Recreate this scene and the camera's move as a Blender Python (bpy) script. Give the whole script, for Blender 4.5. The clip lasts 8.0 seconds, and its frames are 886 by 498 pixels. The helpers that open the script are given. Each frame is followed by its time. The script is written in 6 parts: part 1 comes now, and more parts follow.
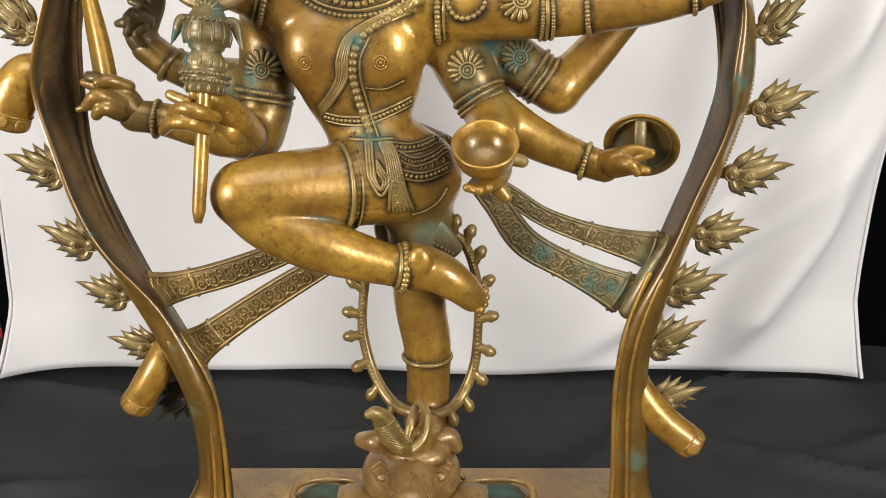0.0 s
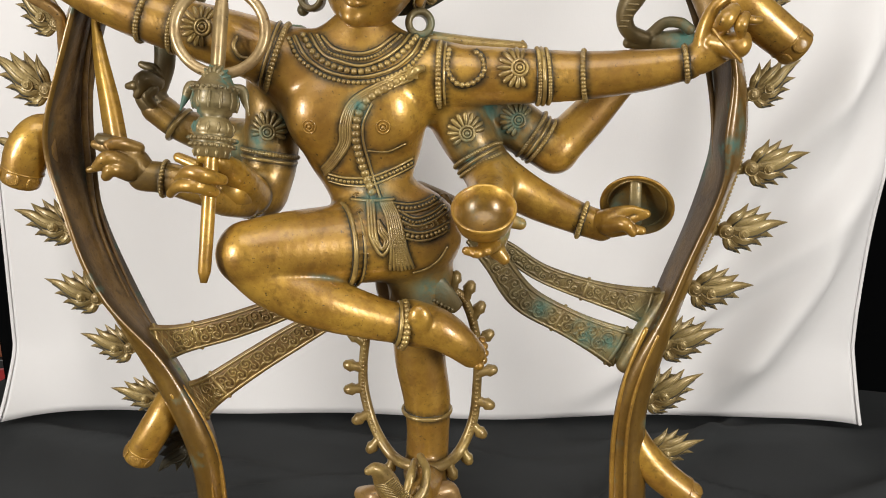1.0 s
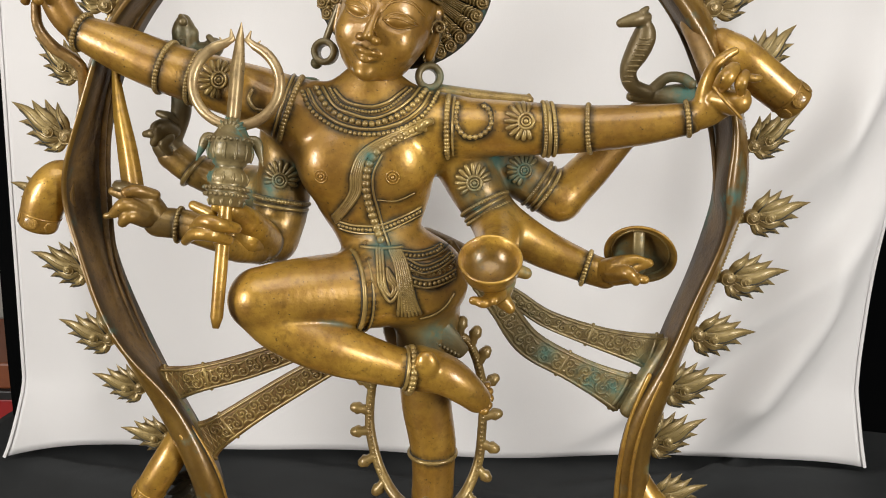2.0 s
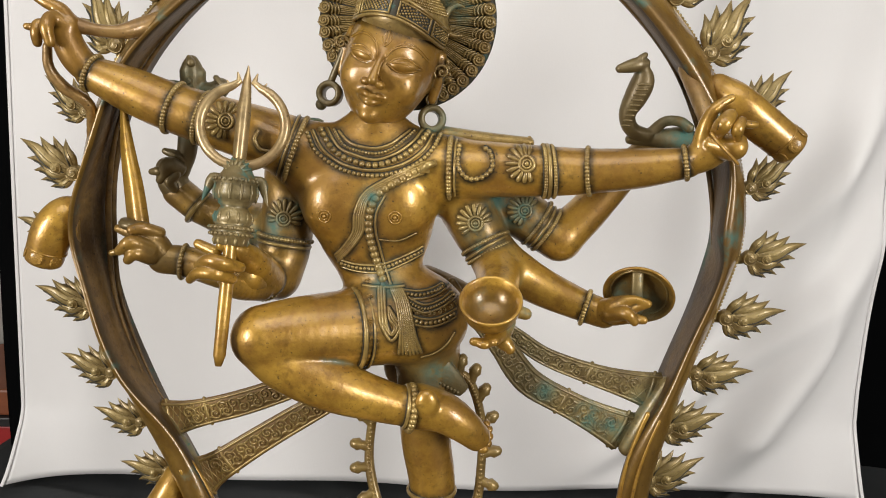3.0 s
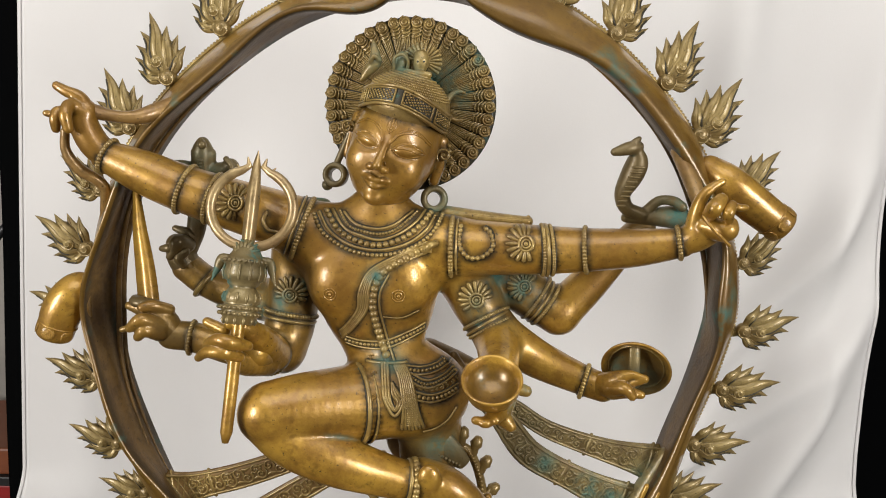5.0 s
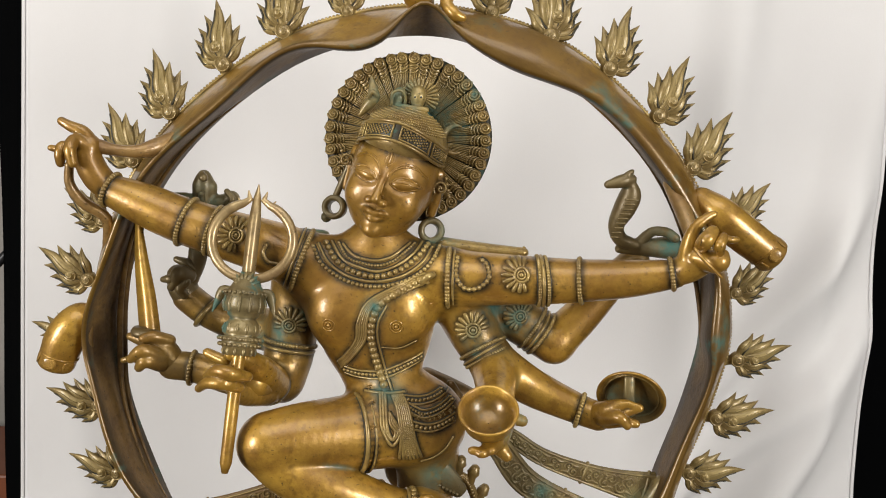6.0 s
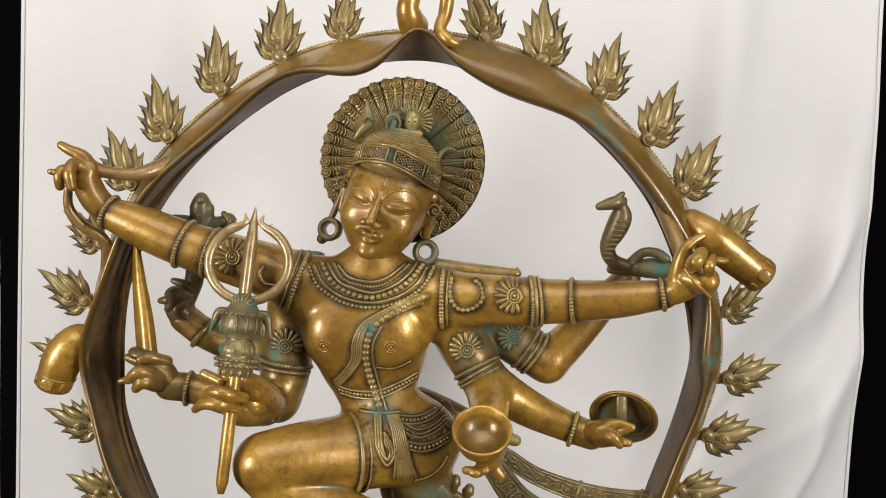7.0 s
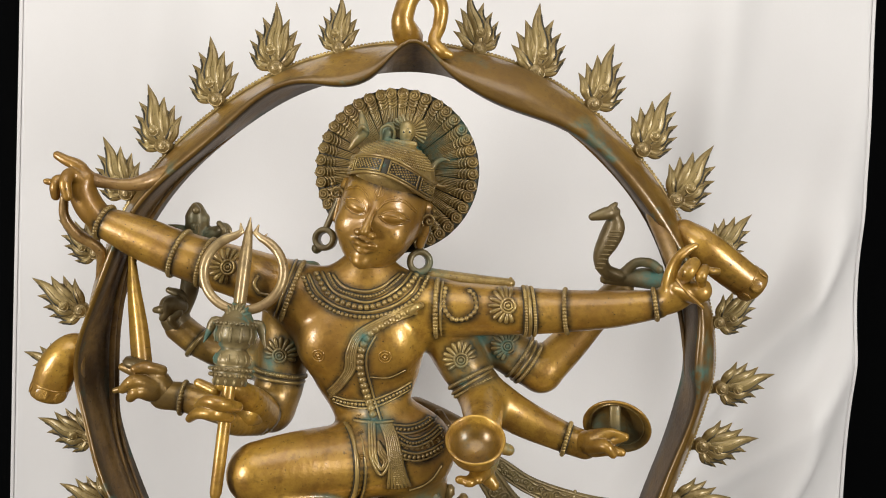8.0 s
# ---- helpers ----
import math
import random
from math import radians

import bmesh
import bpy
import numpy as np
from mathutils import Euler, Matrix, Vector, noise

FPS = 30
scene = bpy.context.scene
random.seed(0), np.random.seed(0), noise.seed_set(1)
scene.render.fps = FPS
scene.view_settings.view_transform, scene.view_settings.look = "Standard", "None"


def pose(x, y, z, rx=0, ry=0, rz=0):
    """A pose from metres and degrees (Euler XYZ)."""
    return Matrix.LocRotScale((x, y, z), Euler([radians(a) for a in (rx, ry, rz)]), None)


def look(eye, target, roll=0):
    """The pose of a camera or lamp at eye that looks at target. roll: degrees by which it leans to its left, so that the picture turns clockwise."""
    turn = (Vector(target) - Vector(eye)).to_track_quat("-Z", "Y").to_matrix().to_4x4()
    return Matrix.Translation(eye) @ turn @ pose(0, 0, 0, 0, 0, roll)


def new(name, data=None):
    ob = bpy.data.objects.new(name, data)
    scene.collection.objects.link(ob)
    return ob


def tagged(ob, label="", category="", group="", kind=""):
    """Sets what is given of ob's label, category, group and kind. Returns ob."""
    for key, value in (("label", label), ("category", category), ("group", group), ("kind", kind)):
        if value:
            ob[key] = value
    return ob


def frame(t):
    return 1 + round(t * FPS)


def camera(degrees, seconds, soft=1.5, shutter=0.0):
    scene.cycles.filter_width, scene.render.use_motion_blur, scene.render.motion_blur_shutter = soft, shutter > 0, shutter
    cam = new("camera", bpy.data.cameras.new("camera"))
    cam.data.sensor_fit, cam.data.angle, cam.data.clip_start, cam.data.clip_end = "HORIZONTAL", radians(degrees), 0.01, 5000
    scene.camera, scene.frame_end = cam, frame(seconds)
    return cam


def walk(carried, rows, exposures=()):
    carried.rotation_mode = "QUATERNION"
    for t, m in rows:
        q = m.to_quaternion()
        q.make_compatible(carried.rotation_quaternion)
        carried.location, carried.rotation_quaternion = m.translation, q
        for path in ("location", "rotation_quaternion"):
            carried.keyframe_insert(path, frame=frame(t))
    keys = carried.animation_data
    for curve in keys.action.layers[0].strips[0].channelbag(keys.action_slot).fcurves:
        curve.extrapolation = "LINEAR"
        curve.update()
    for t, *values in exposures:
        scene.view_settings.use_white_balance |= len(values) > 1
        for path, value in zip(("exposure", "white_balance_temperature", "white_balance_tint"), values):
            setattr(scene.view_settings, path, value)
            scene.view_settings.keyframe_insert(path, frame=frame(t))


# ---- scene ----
from mathutils import kdtree

cam = camera(59.5, 8.0, soft=1.0)
METRES, EYE, TILT, LEAN, TURN = 0.155, 1.39, -17.5, 0.0, 0.0
ROWS = [
    (0.0, 0.0, 0.0, 0.0, -0.0, 0.0, -0.0),
    (0.5, 0.0088, -0.053, 0.0894, -0.02, 1.19, -0.08),
    (1.0, 0.0059, -0.1076, 0.1693, 0.06, 2.27, -0.22),
    (1.5, -0.001, -0.1678, 0.2352, 0.24, 3.32, -0.46),
    (2.0, -0.0091, -0.2203, 0.2853, 0.39, 4.34, -0.73),
    (3.5, -0.0386, -0.3278, 0.4366, 0.17, 6.81, -1.29),
    (4.0, -0.0522, -0.371, 0.4897, 0.15, 7.6, -1.27),
    (4.5, -0.0552, -0.4206, 0.5416, 0.17, 8.42, -1.19),
    (6.0, -0.0449, -0.5701, 0.6368, 0.03, 10.8, -1.04),
    (6.5, -0.0428, -0.6155, 0.6462, -0.11, 11.49, -0.94),
    (7.0, -0.0318, -0.6509, 0.6575, -0.23, 11.99, -0.86),
    (7.5, -0.0158, -0.6702, 0.6458, -0.32, 12.51, -0.85),
    (8.0, -0.0079, -0.679, 0.6553, -0.42, 12.69, -0.89),
]
walk(cam, [(t, pose(0.045, -0.825, EYE, TILT, LEAN, TURN) @ pose(METRES * x, METRES * y, METRES * z, 90 + pitch, roll, yaw)) for t, x, y, z, yaw, pitch, roll in ROWS], exposures=[(0.0, 0.12), (2.0, -0.02), (4.5, -0.13), (8.0, -0.17)])

# ---- world, lamps, exposure ----
world = bpy.data.worlds.new("world")
scene.world = world
world.use_nodes = True
world.node_tree.nodes["Background"].inputs[0].default_value = (0.9, 0.95, 1.0, 1)
world.node_tree.nodes["Background"].inputs[1].default_value = 0.015


def softbox(name, eye, target, w, h, watts, color):
    lamp = bpy.data.lights.new(name, "AREA")
    lamp.shape, lamp.size, lamp.size_y, lamp.energy, lamp.color = "RECTANGLE", w, h, watts, color
    ob = new(name, lamp)
    ob.matrix_world = look(eye, target)
    return ob


softbox("softbox_lamp", (-1.70, -1.60, 1.62), (0, 0.15, 1.05), 0.50, 0.85, 49, (1.0, 0.965, 0.925))
softbox("softbox_lamp", (1.65, -1.75, 1.70), (0, 0.15, 1.05), 0.50, 0.85, 48, (1.0, 0.97, 0.935))
softbox("ceiling_lamp", (0.0, -1.1, 2.70), (0.0, -1.05, 0), 1.4, 1.2, 15, (1.0, 0.975, 0.95))


# ---- materials ----
def material(name, color, rough=0.5, metal=0.0):
    m = bpy.data.materials.new(name)
    m.use_nodes = True
    b = m.node_tree.nodes["Principled BSDF"]
    b.inputs["Base Color"].default_value = (*color, 1)
    b.inputs["Roughness"].default_value = rough
    b.inputs["Metallic"].default_value = metal
    return m


def node(m, kind, **values):
    n = m.node_tree.nodes.new(kind)
    for key, value in values.items():
        n.inputs[key].default_value = value
    return n


def noise_tex(m, scale, detail=4.0, rough=0.55, stretch=None):
    co = m.node_tree.nodes.new("ShaderNodeTexCoord")
    t = node(m, "ShaderNodeTexNoise", Scale=scale, Detail=detail, Roughness=rough)
    if stretch:
        mp = node(m, "ShaderNodeMapping", Scale=stretch)
        m.node_tree.links.new(co.outputs["Object"], mp.inputs["Vector"])
        m.node_tree.links.new(mp.outputs["Vector"], t.inputs["Vector"])
    else:
        m.node_tree.links.new(co.outputs["Object"], t.inputs["Vector"])
    return t.outputs["Fac"]


def ramp(m, fac, *stops):
    r = m.node_tree.nodes.new("ShaderNodeValToRGB")
    r.color_ramp.elements[0].position, r.color_ramp.elements[0].color = stops[0][0], (*stops[0][1], 1)
    r.color_ramp.elements[1].position, r.color_ramp.elements[1].color = stops[-1][0], (*stops[-1][1], 1)
    for p, c in stops[1:-1]:
        r.color_ramp.elements.new(p).color = (*c, 1)
    m.node_tree.links.new(fac, r.inputs["Fac"])
    return r.outputs["Color"]


def mix(m, fac, a, b, blend="MIX"):
    n = m.node_tree.nodes.new("ShaderNodeMix")
    n.data_type, n.blend_type = "RGBA", blend
    for socket, value in ((n.inputs[0], fac), (n.inputs[6], a), (n.inputs[7], b)):
        if isinstance(value, (int, float)):
            socket.default_value = value
        elif isinstance(value, tuple):
            socket.default_value = (*value, 1)
        else:
            m.node_tree.links.new(value, socket)
    return n.outputs[2]


def bump(m, fac, strength, distance):
    n = node(m, "ShaderNodeBump", Strength=strength, Distance=distance)
    m.node_tree.links.new(fac, n.inputs["Height"])
    return n


def bronze(name, light, dark, verdigris, rough, relief, metal=0.40, wax=0.5):
    """Cast bronze: mottled gold-brown metal, brown stains, green verdigris and painted shade in the hollows."""
    m = material(name, light, rough, 1.0)
    b = m.node_tree.nodes["Principled BSDF"]
    b.inputs["Specular IOR Level"].default_value = 0.5
    b.inputs["Coat Roughness"].default_value = 0.21
    link = m.node_tree.links.new
    grain = noise_tex(m, 95.0, 5.0, 0.6)
    cloud = noise_tex(m, 9.0, 3.0, 0.5)
    col = mix(m, ramp(m, cloud, (0.35, (0, 0, 0)), (0.68, (1, 1, 1))), dark, light)
    col = mix(m, ramp(m, grain, (0.30, (0.55, 0.55, 0.55)), (0.46, (0, 0, 0))), col, tuple(0.45 * c for c in dark))
    mottle = ramp(m, noise_tex(m, 36.0, 5.0, 0.65), (0.40, (0, 0, 0)), (0.62, (0.7, 0.7, 0.7)))
    col = mix(m, mottle, col, (dark[0] * 0.72, dark[1] * 0.62, dark[2] * 0.6))
    pits = ramp(m, noise_tex(m, 310.0, 2.0, 0.5), (0.25, (0.8, 0.8, 0.8)), (0.34, (0, 0, 0)))
    col = mix(m, pits, col, (0.03, 0.02, 0.01))
    # tarnish of the set-back parts, some of their shade put into the colour
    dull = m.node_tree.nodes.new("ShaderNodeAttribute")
    dull.attribute_name = "tarnish_and_shade"
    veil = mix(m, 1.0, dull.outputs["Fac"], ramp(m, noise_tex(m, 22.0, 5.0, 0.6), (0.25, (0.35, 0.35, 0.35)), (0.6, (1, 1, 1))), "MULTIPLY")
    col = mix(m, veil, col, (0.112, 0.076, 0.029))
    # crease shade close to the ornaments, put into the colour by an attribute
    shade_attr = m.node_tree.nodes.new("ShaderNodeAttribute")
    shade_attr.attribute_name = "crease_shade"
    shade_grain = ramp(m, noise_tex(m, 75.0, 5.0, 0.65), (0.30, (0.25, 0.25, 0.25)), (0.58, (1, 1, 1)))
    col = mix(m, mix(m, 1.0, shade_attr.outputs["Fac"], shade_grain, "MULTIPLY"), col, mix(m, noise_tex(m, 14.0), (0.020, 0.013, 0.006), (0.030, 0.029, 0.017)))
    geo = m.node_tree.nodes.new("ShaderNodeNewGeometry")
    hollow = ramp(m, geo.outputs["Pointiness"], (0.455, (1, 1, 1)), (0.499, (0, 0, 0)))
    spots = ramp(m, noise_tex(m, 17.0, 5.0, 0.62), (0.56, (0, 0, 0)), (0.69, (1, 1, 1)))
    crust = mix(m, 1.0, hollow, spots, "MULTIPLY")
    far = ramp(m, noise_tex(m, 23.0, 6.0, 0.7), (0.74 - verdigris, (0, 0, 0)), (0.80 - verdigris, (0.8, 0.8, 0.8)))
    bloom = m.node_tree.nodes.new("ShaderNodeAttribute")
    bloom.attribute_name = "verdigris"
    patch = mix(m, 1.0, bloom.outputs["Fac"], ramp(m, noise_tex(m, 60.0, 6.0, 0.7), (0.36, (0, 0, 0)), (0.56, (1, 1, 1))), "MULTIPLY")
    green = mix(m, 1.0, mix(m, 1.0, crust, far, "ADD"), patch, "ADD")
    # hollows coloured darker by pointiness: dark patina and painted recess shade
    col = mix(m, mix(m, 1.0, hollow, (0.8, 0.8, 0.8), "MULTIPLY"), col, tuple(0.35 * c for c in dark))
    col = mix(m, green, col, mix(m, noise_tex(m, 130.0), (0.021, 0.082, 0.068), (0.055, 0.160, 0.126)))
    link(col, b.inputs["Base Color"])
    dry = mix(m, 1.0, mix(m, 1.0, green, shade_attr.outputs["Fac"], "ADD"), veil, "ADD")
    link(mix(m, dry, (wax, wax, wax), (0.0, 0.0, 0.0)), b.inputs["Coat Weight"])
    link(mix(m, green, ramp(m, cloud, (0.3, (rough + 0.12,) * 3), (0.7, (rough - 0.04,) * 3)), (0.85, 0.85, 0.85)), b.inputs["Roughness"])
    link(mix(m, green, (metal, metal, metal), (0.0, 0.0, 0.0)), b.inputs["Metallic"])
    h = mix(m, 0.5, noise_tex(m, 240.0, 3.0), noise_tex(m, 42.0, 3.0))
    link(bump(m, h, relief, 0.0012).outputs["Normal"], b.inputs["Normal"])
    return m


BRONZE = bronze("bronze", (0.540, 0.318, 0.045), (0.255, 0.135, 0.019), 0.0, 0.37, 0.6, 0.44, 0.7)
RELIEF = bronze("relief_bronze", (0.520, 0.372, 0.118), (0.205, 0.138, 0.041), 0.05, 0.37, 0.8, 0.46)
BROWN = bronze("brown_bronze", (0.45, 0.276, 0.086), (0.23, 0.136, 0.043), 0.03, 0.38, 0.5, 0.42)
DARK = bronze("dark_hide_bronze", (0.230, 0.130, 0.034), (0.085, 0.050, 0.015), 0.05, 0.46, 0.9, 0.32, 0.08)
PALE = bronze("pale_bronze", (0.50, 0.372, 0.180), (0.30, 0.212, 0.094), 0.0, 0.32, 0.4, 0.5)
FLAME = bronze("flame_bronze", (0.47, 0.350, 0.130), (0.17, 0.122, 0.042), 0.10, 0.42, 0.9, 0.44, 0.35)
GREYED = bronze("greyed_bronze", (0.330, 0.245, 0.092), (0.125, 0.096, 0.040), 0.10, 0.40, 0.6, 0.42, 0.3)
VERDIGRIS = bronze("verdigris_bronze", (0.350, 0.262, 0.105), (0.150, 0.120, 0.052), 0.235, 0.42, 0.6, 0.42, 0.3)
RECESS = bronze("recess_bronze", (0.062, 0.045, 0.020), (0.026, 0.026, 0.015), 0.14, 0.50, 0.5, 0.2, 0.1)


# ---- mesh tools ----
class Clay:
    """Gathers vertices, quads and triangles of one mesh."""

    def __init__(self):
        self.v, self.q, self.t, self.qm, self.tm, self.vs, self.n = [], [], [], [], [], [], 0

    def add(self, v, q=(), t=(), slot=0):
        v = np.asarray(v, float).reshape(-1, 3)
        q, t = np.asarray(q, int).reshape(-1, 4), np.asarray(t, int).reshape(-1, 3)
        self.v.append(v), self.q.append(q + self.n), self.t.append(t + self.n)
        self.qm.append(np.full(len(q), slot)), self.tm.append(np.full(len(t), slot))
        self.vs.append(np.full(len(v), slot))
        self.n += len(v)

    def mesh(self, name, materials, smooth=True):
        v, q, t = np.concatenate(self.v), np.concatenate(self.q), np.concatenate(self.t)
        me = bpy.data.meshes.new(name)
        me.vertices.add(len(v))
        me.vertices.foreach_set("co", v.ravel())
        loops = np.concatenate([q.ravel(), t.ravel()])
        me.loops.add(len(loops))
        me.loops.foreach_set("vertex_index", loops)
        me.polygons.add(len(q) + len(t))
        me.polygons.foreach_set("loop_start", np.concatenate([np.arange(len(q)) * 4, len(q) * 4 + np.arange(len(t)) * 3]))
        me.polygons.foreach_set("material_index", np.concatenate(self.qm + self.tm))
        me.polygons.foreach_set("use_smooth", np.full(len(q) + len(t), smooth))
        for m in materials:
            me.materials.append(m)
        me.update(calc_edges=True)
        me.validate()
        return me


def spline(points, n=6):
    """Catmull-Rom through rows of any width."""
    p = np.asarray(points, float)
    p = np.vstack([2 * p[0] - p[1], p, 2 * p[-1] - p[-2]])
    s = np.linspace(0, 1, n, endpoint=False)[:, None]
    out = [0.5 * (2 * b + (c - a) * s + (2 * a - 5 * b + 4 * c - d) * s**2 + (3 * b - a - 3 * c + d) * s**3)
           for a, b, c, d in zip(p, p[1:], p[2:], p[3:])]
    return np.vstack(out + [p[-2:-1]])


def frames(c, up=(0, -1, 0)):
    """Two unit normals along a line; the second stays close to up."""
    d = np.gradient(c, axis=0)
    d /= np.linalg.norm(d, axis=1)[:, None] + 1e-12
    a = np.cross(d, np.asarray(up, float))
    bad = np.linalg.norm(a, axis=1) < 0.05
    a[bad] = np.cross(d[bad], (0.3, 0.2, 0.9))
    a /= np.linalg.norm(a, axis=1)[:, None]
    return d, a, np.cross(a, d)


def sweep(clay, c, r, sides=10, thick=1.0, slot=0, up=(0, -1, 0), round_ends=True):
    """A tube along c with radii r; thick scales it along up (a flat band when small)."""
    c, r = np.asarray(c, float), np.broadcast_to(np.asarray(r, float), (len(c),)).copy()
    d, a, b = frames(c, up)
    if round_ends:
        e0 = [c[0] - d[0] * r[0] * k * min(1, thick) for k in (0.95, 0.6)]
        e1 = [c[-1] + d[-1] * r[-1] * k * min(1, thick) for k in (0.6, 0.95)]
        c = np.vstack([e0, c, e1])
        r = np.concatenate([[0.3 * r[0], 0.8 * r[0]], r, [0.8 * r[-1], 0.3 * r[-1]]])
        a, b = np.vstack([a[:1]] * 2 + [a] + [a[-1:]] * 2), np.vstack([b[:1]] * 2 + [b] + [b[-1:]] * 2)
    w = np.linspace(0, 2 * math.pi, sides, endpoint=False)
    ring = np.cos(w)[None, :, None] * a[:, None] + thick * np.sin(w)[None, :, None] * b[:, None]
    v = (c[:, None] + r[:, None, None] * ring).reshape(-1, 3)
    n = len(c)
    i, j = np.meshgrid(np.arange(n - 1), np.arange(sides), indexing="ij")
    k = (j + 1) % sides
    q = np.stack([i * sides + j, (i + 1) * sides + j, (i + 1) * sides + k, i * sides + k], -1).reshape(-1, 4)
    v = np.vstack([v, c[:1], c[-1:]])
    s = np.arange(sides)
    t0 = np.stack([s, (s + 1) % sides, np.full(sides, n * sides)], -1)
    t1 = np.stack([(n - 1) * sides + (s + 1) % sides, (n - 1) * sides + s, np.full(sides, n * sides + 1)], -1)
    clay.add(v, q, np.vstack([t0, t1]), slot)


def lathe(clay, base, top, profile, sides=28, slot=0):
    """A turned form along base-top: profile rows of share of the length, radius."""
    base, top = np.asarray(base, float), np.asarray(top, float)
    f = np.array([p[0] for p in profile])[:, None]
    sweep(clay, base + f * (top - base), [p[1] for p in profile], sides, 1.0, slot, (0, -1, 0.01), False)


BALL = bmesh.new()
bmesh.ops.create_icosphere(BALL, subdivisions=2, radius=1)
BALL.verts.ensure_lookup_table()
BALL_V = np.array([v.co[:] for v in BALL.verts])
BALL_T = np.array([[v.index for v in f.verts] for f in BALL.faces])
BALL.free()


def blob(clay, p, r, slot=0, turn=None):
    v = BALL_V * np.asarray(r, float)
    if turn is not None:
        v = v @ np.array(turn).T
    clay.add(v + np.asarray(p, float), (), BALL_T, slot)


class Field:
    """A signed distance field on a grid, in which soft forms flow into one another; nets() skins it."""

    def __init__(self, lo, hi, h):
        self.lo, self.h = np.asarray(lo, float), h
        self.n = np.ceil((np.asarray(hi) - self.lo) / h).astype(int) + 1
        self.f = np.full(self.n, 0.05, np.float32)

    def window(self, lo, hi):
        a = np.clip(np.floor((lo - self.lo) / self.h).astype(int), 0, self.n - 1)
        b = np.clip(np.ceil((hi - self.lo) / self.h).astype(int) + 1, 1, self.n)
        ax = [(self.lo[i] + self.h * np.arange(a[i], b[i])).astype(np.float32) for i in range(3)]
        return tuple(slice(a[i], b[i]) for i in range(3)), np.meshgrid(*ax, indexing="ij", sparse=True)

    def blend(self, win, d, k, carve=False):
        f = self.f[win]
        if carve:
            d, k2 = -d, max(k, 1e-5)
            h = np.clip(0.5 - 0.5 * (d - f) / -k2, 0, 1)
            self.f[win] = f + (d - f) * h + k2 * h * (1 - h)
            return
        h = np.clip(0.5 + 0.5 * (d - f) / max(k, 1e-5), 0, 1)
        self.f[win] = d + (f - d) * h - k * h * (1 - h)

    def tube(self, points, k=0.006, flat=1.0, n=5, carve=False):
        p = spline(points, n).astype(np.float32)
        pad = float(p[:, 3].max()) + k + 3 * self.h
        win, (X, Y, Z) = self.window(p[:, :3].min(0) - pad, p[:, :3].max(0) + pad)
        best = None
        for a, b in zip(p, p[1:]):
            e = b[:3] - a[:3]
            ey = e[1] / flat
            ll = e[0]**2 + ey**2 + e[2]**2 + 1e-12
            x, y, z = X - a[0], (Y - a[1]) / flat, Z - a[2]
            s = np.clip((x * e[0] + y * ey + z * e[2]) / ll, 0, 1)
            d = np.sqrt((x - s * e[0])**2 + (y - s * ey)**2 + (z - s * e[2])**2) - (a[3] + s * (b[3] - a[3]))
            best = d if best is None else np.minimum(best, d)
        self.blend(win, best * min(1.0, flat), k, carve)

    def egg(self, c, r, k=0.006, turn=None, carve=False):
        c, r = np.asarray(c, float), np.broadcast_to(np.asarray(r, float), (3,))
        pad = r.max() + k + 3 * self.h
        win, (X, Y, Z) = self.window(c - pad, c + pad)
        x, y, z = X - c[0], Y - c[1], Z - c[2]
        if turn is not None:
            m = np.array(turn)
            x, y, z = (m[0, i] * x + m[1, i] * y + m[2, i] * z for i in range(3))
        k0 = np.sqrt((x / r[0])**2 + (y / r[1])**2 + (z / r[2])**2)
        k1 = np.sqrt((x / r[0]**2)**2 + (y / r[1]**2)**2 + (z / r[2]**2)**2) + 1e-9
        self.blend(win, (k0 * (k0 - 1) / k1).astype(np.float32), k, carve)

    def at(self, p):
        g = (np.asarray(p, float) - self.lo) / self.h
        g = np.clip(g, 0, self.n - 1.001)
        i = np.floor(g).astype(int)
        u = g - i
        out = 0
        for c in range(8):
            o = np.array([c & 1, c >> 1 & 1, c >> 2 & 1])
            w = np.prod(np.where(o, u, 1 - u), axis=-1)
            j = i + o
            out = out + w * self.f[j[..., 0], j[..., 1], j[..., 2]]
        return out

    def front(self, points, proud=0.0):
        """Points moved along y on to the side of the form that faces the front."""
        p = np.asarray(points, float).copy()
        ys = np.arange(self.lo[1], self.lo[1] + self.h * (self.n[1] - 1), self.h * 0.5)
        for row in p:
            col = np.column_stack([np.full(len(ys), row[0]), ys, np.full(len(ys), row[2])])
            inside = np.nonzero(self.at(col) < 0)[0]
            if len(inside):
                k = inside[0]
                val = self.at(col[max(k - 1, 0):k + 1])
                row[1] = ys[k] - (0.5 * self.h * val[-1] / (val[-1] - val[0]) if len(val) > 1 else 0) - proud
        return p

    def nets(self, clay, slot=0, turn=None, relax=1):
        f, n = self.f, self.n
        ins = f < 0
        cnt = np.zeros(n - 1, np.int8)
        for c in range(8):
            o = (c & 1, c >> 1 & 1, c >> 2 & 1)
            cnt += ins[o[0]:n[0] - 1 + o[0], o[1]:n[1] - 1 + o[1], o[2]:n[2] - 1 + o[2]]
        cells = np.argwhere((cnt > 0) & (cnt < 8))
        ids = np.full(n - 1, -1, np.int64)
        ids[tuple(cells.T)] = np.arange(len(cells))
        tot, w = np.zeros((len(cells), 3)), np.zeros(len(cells))
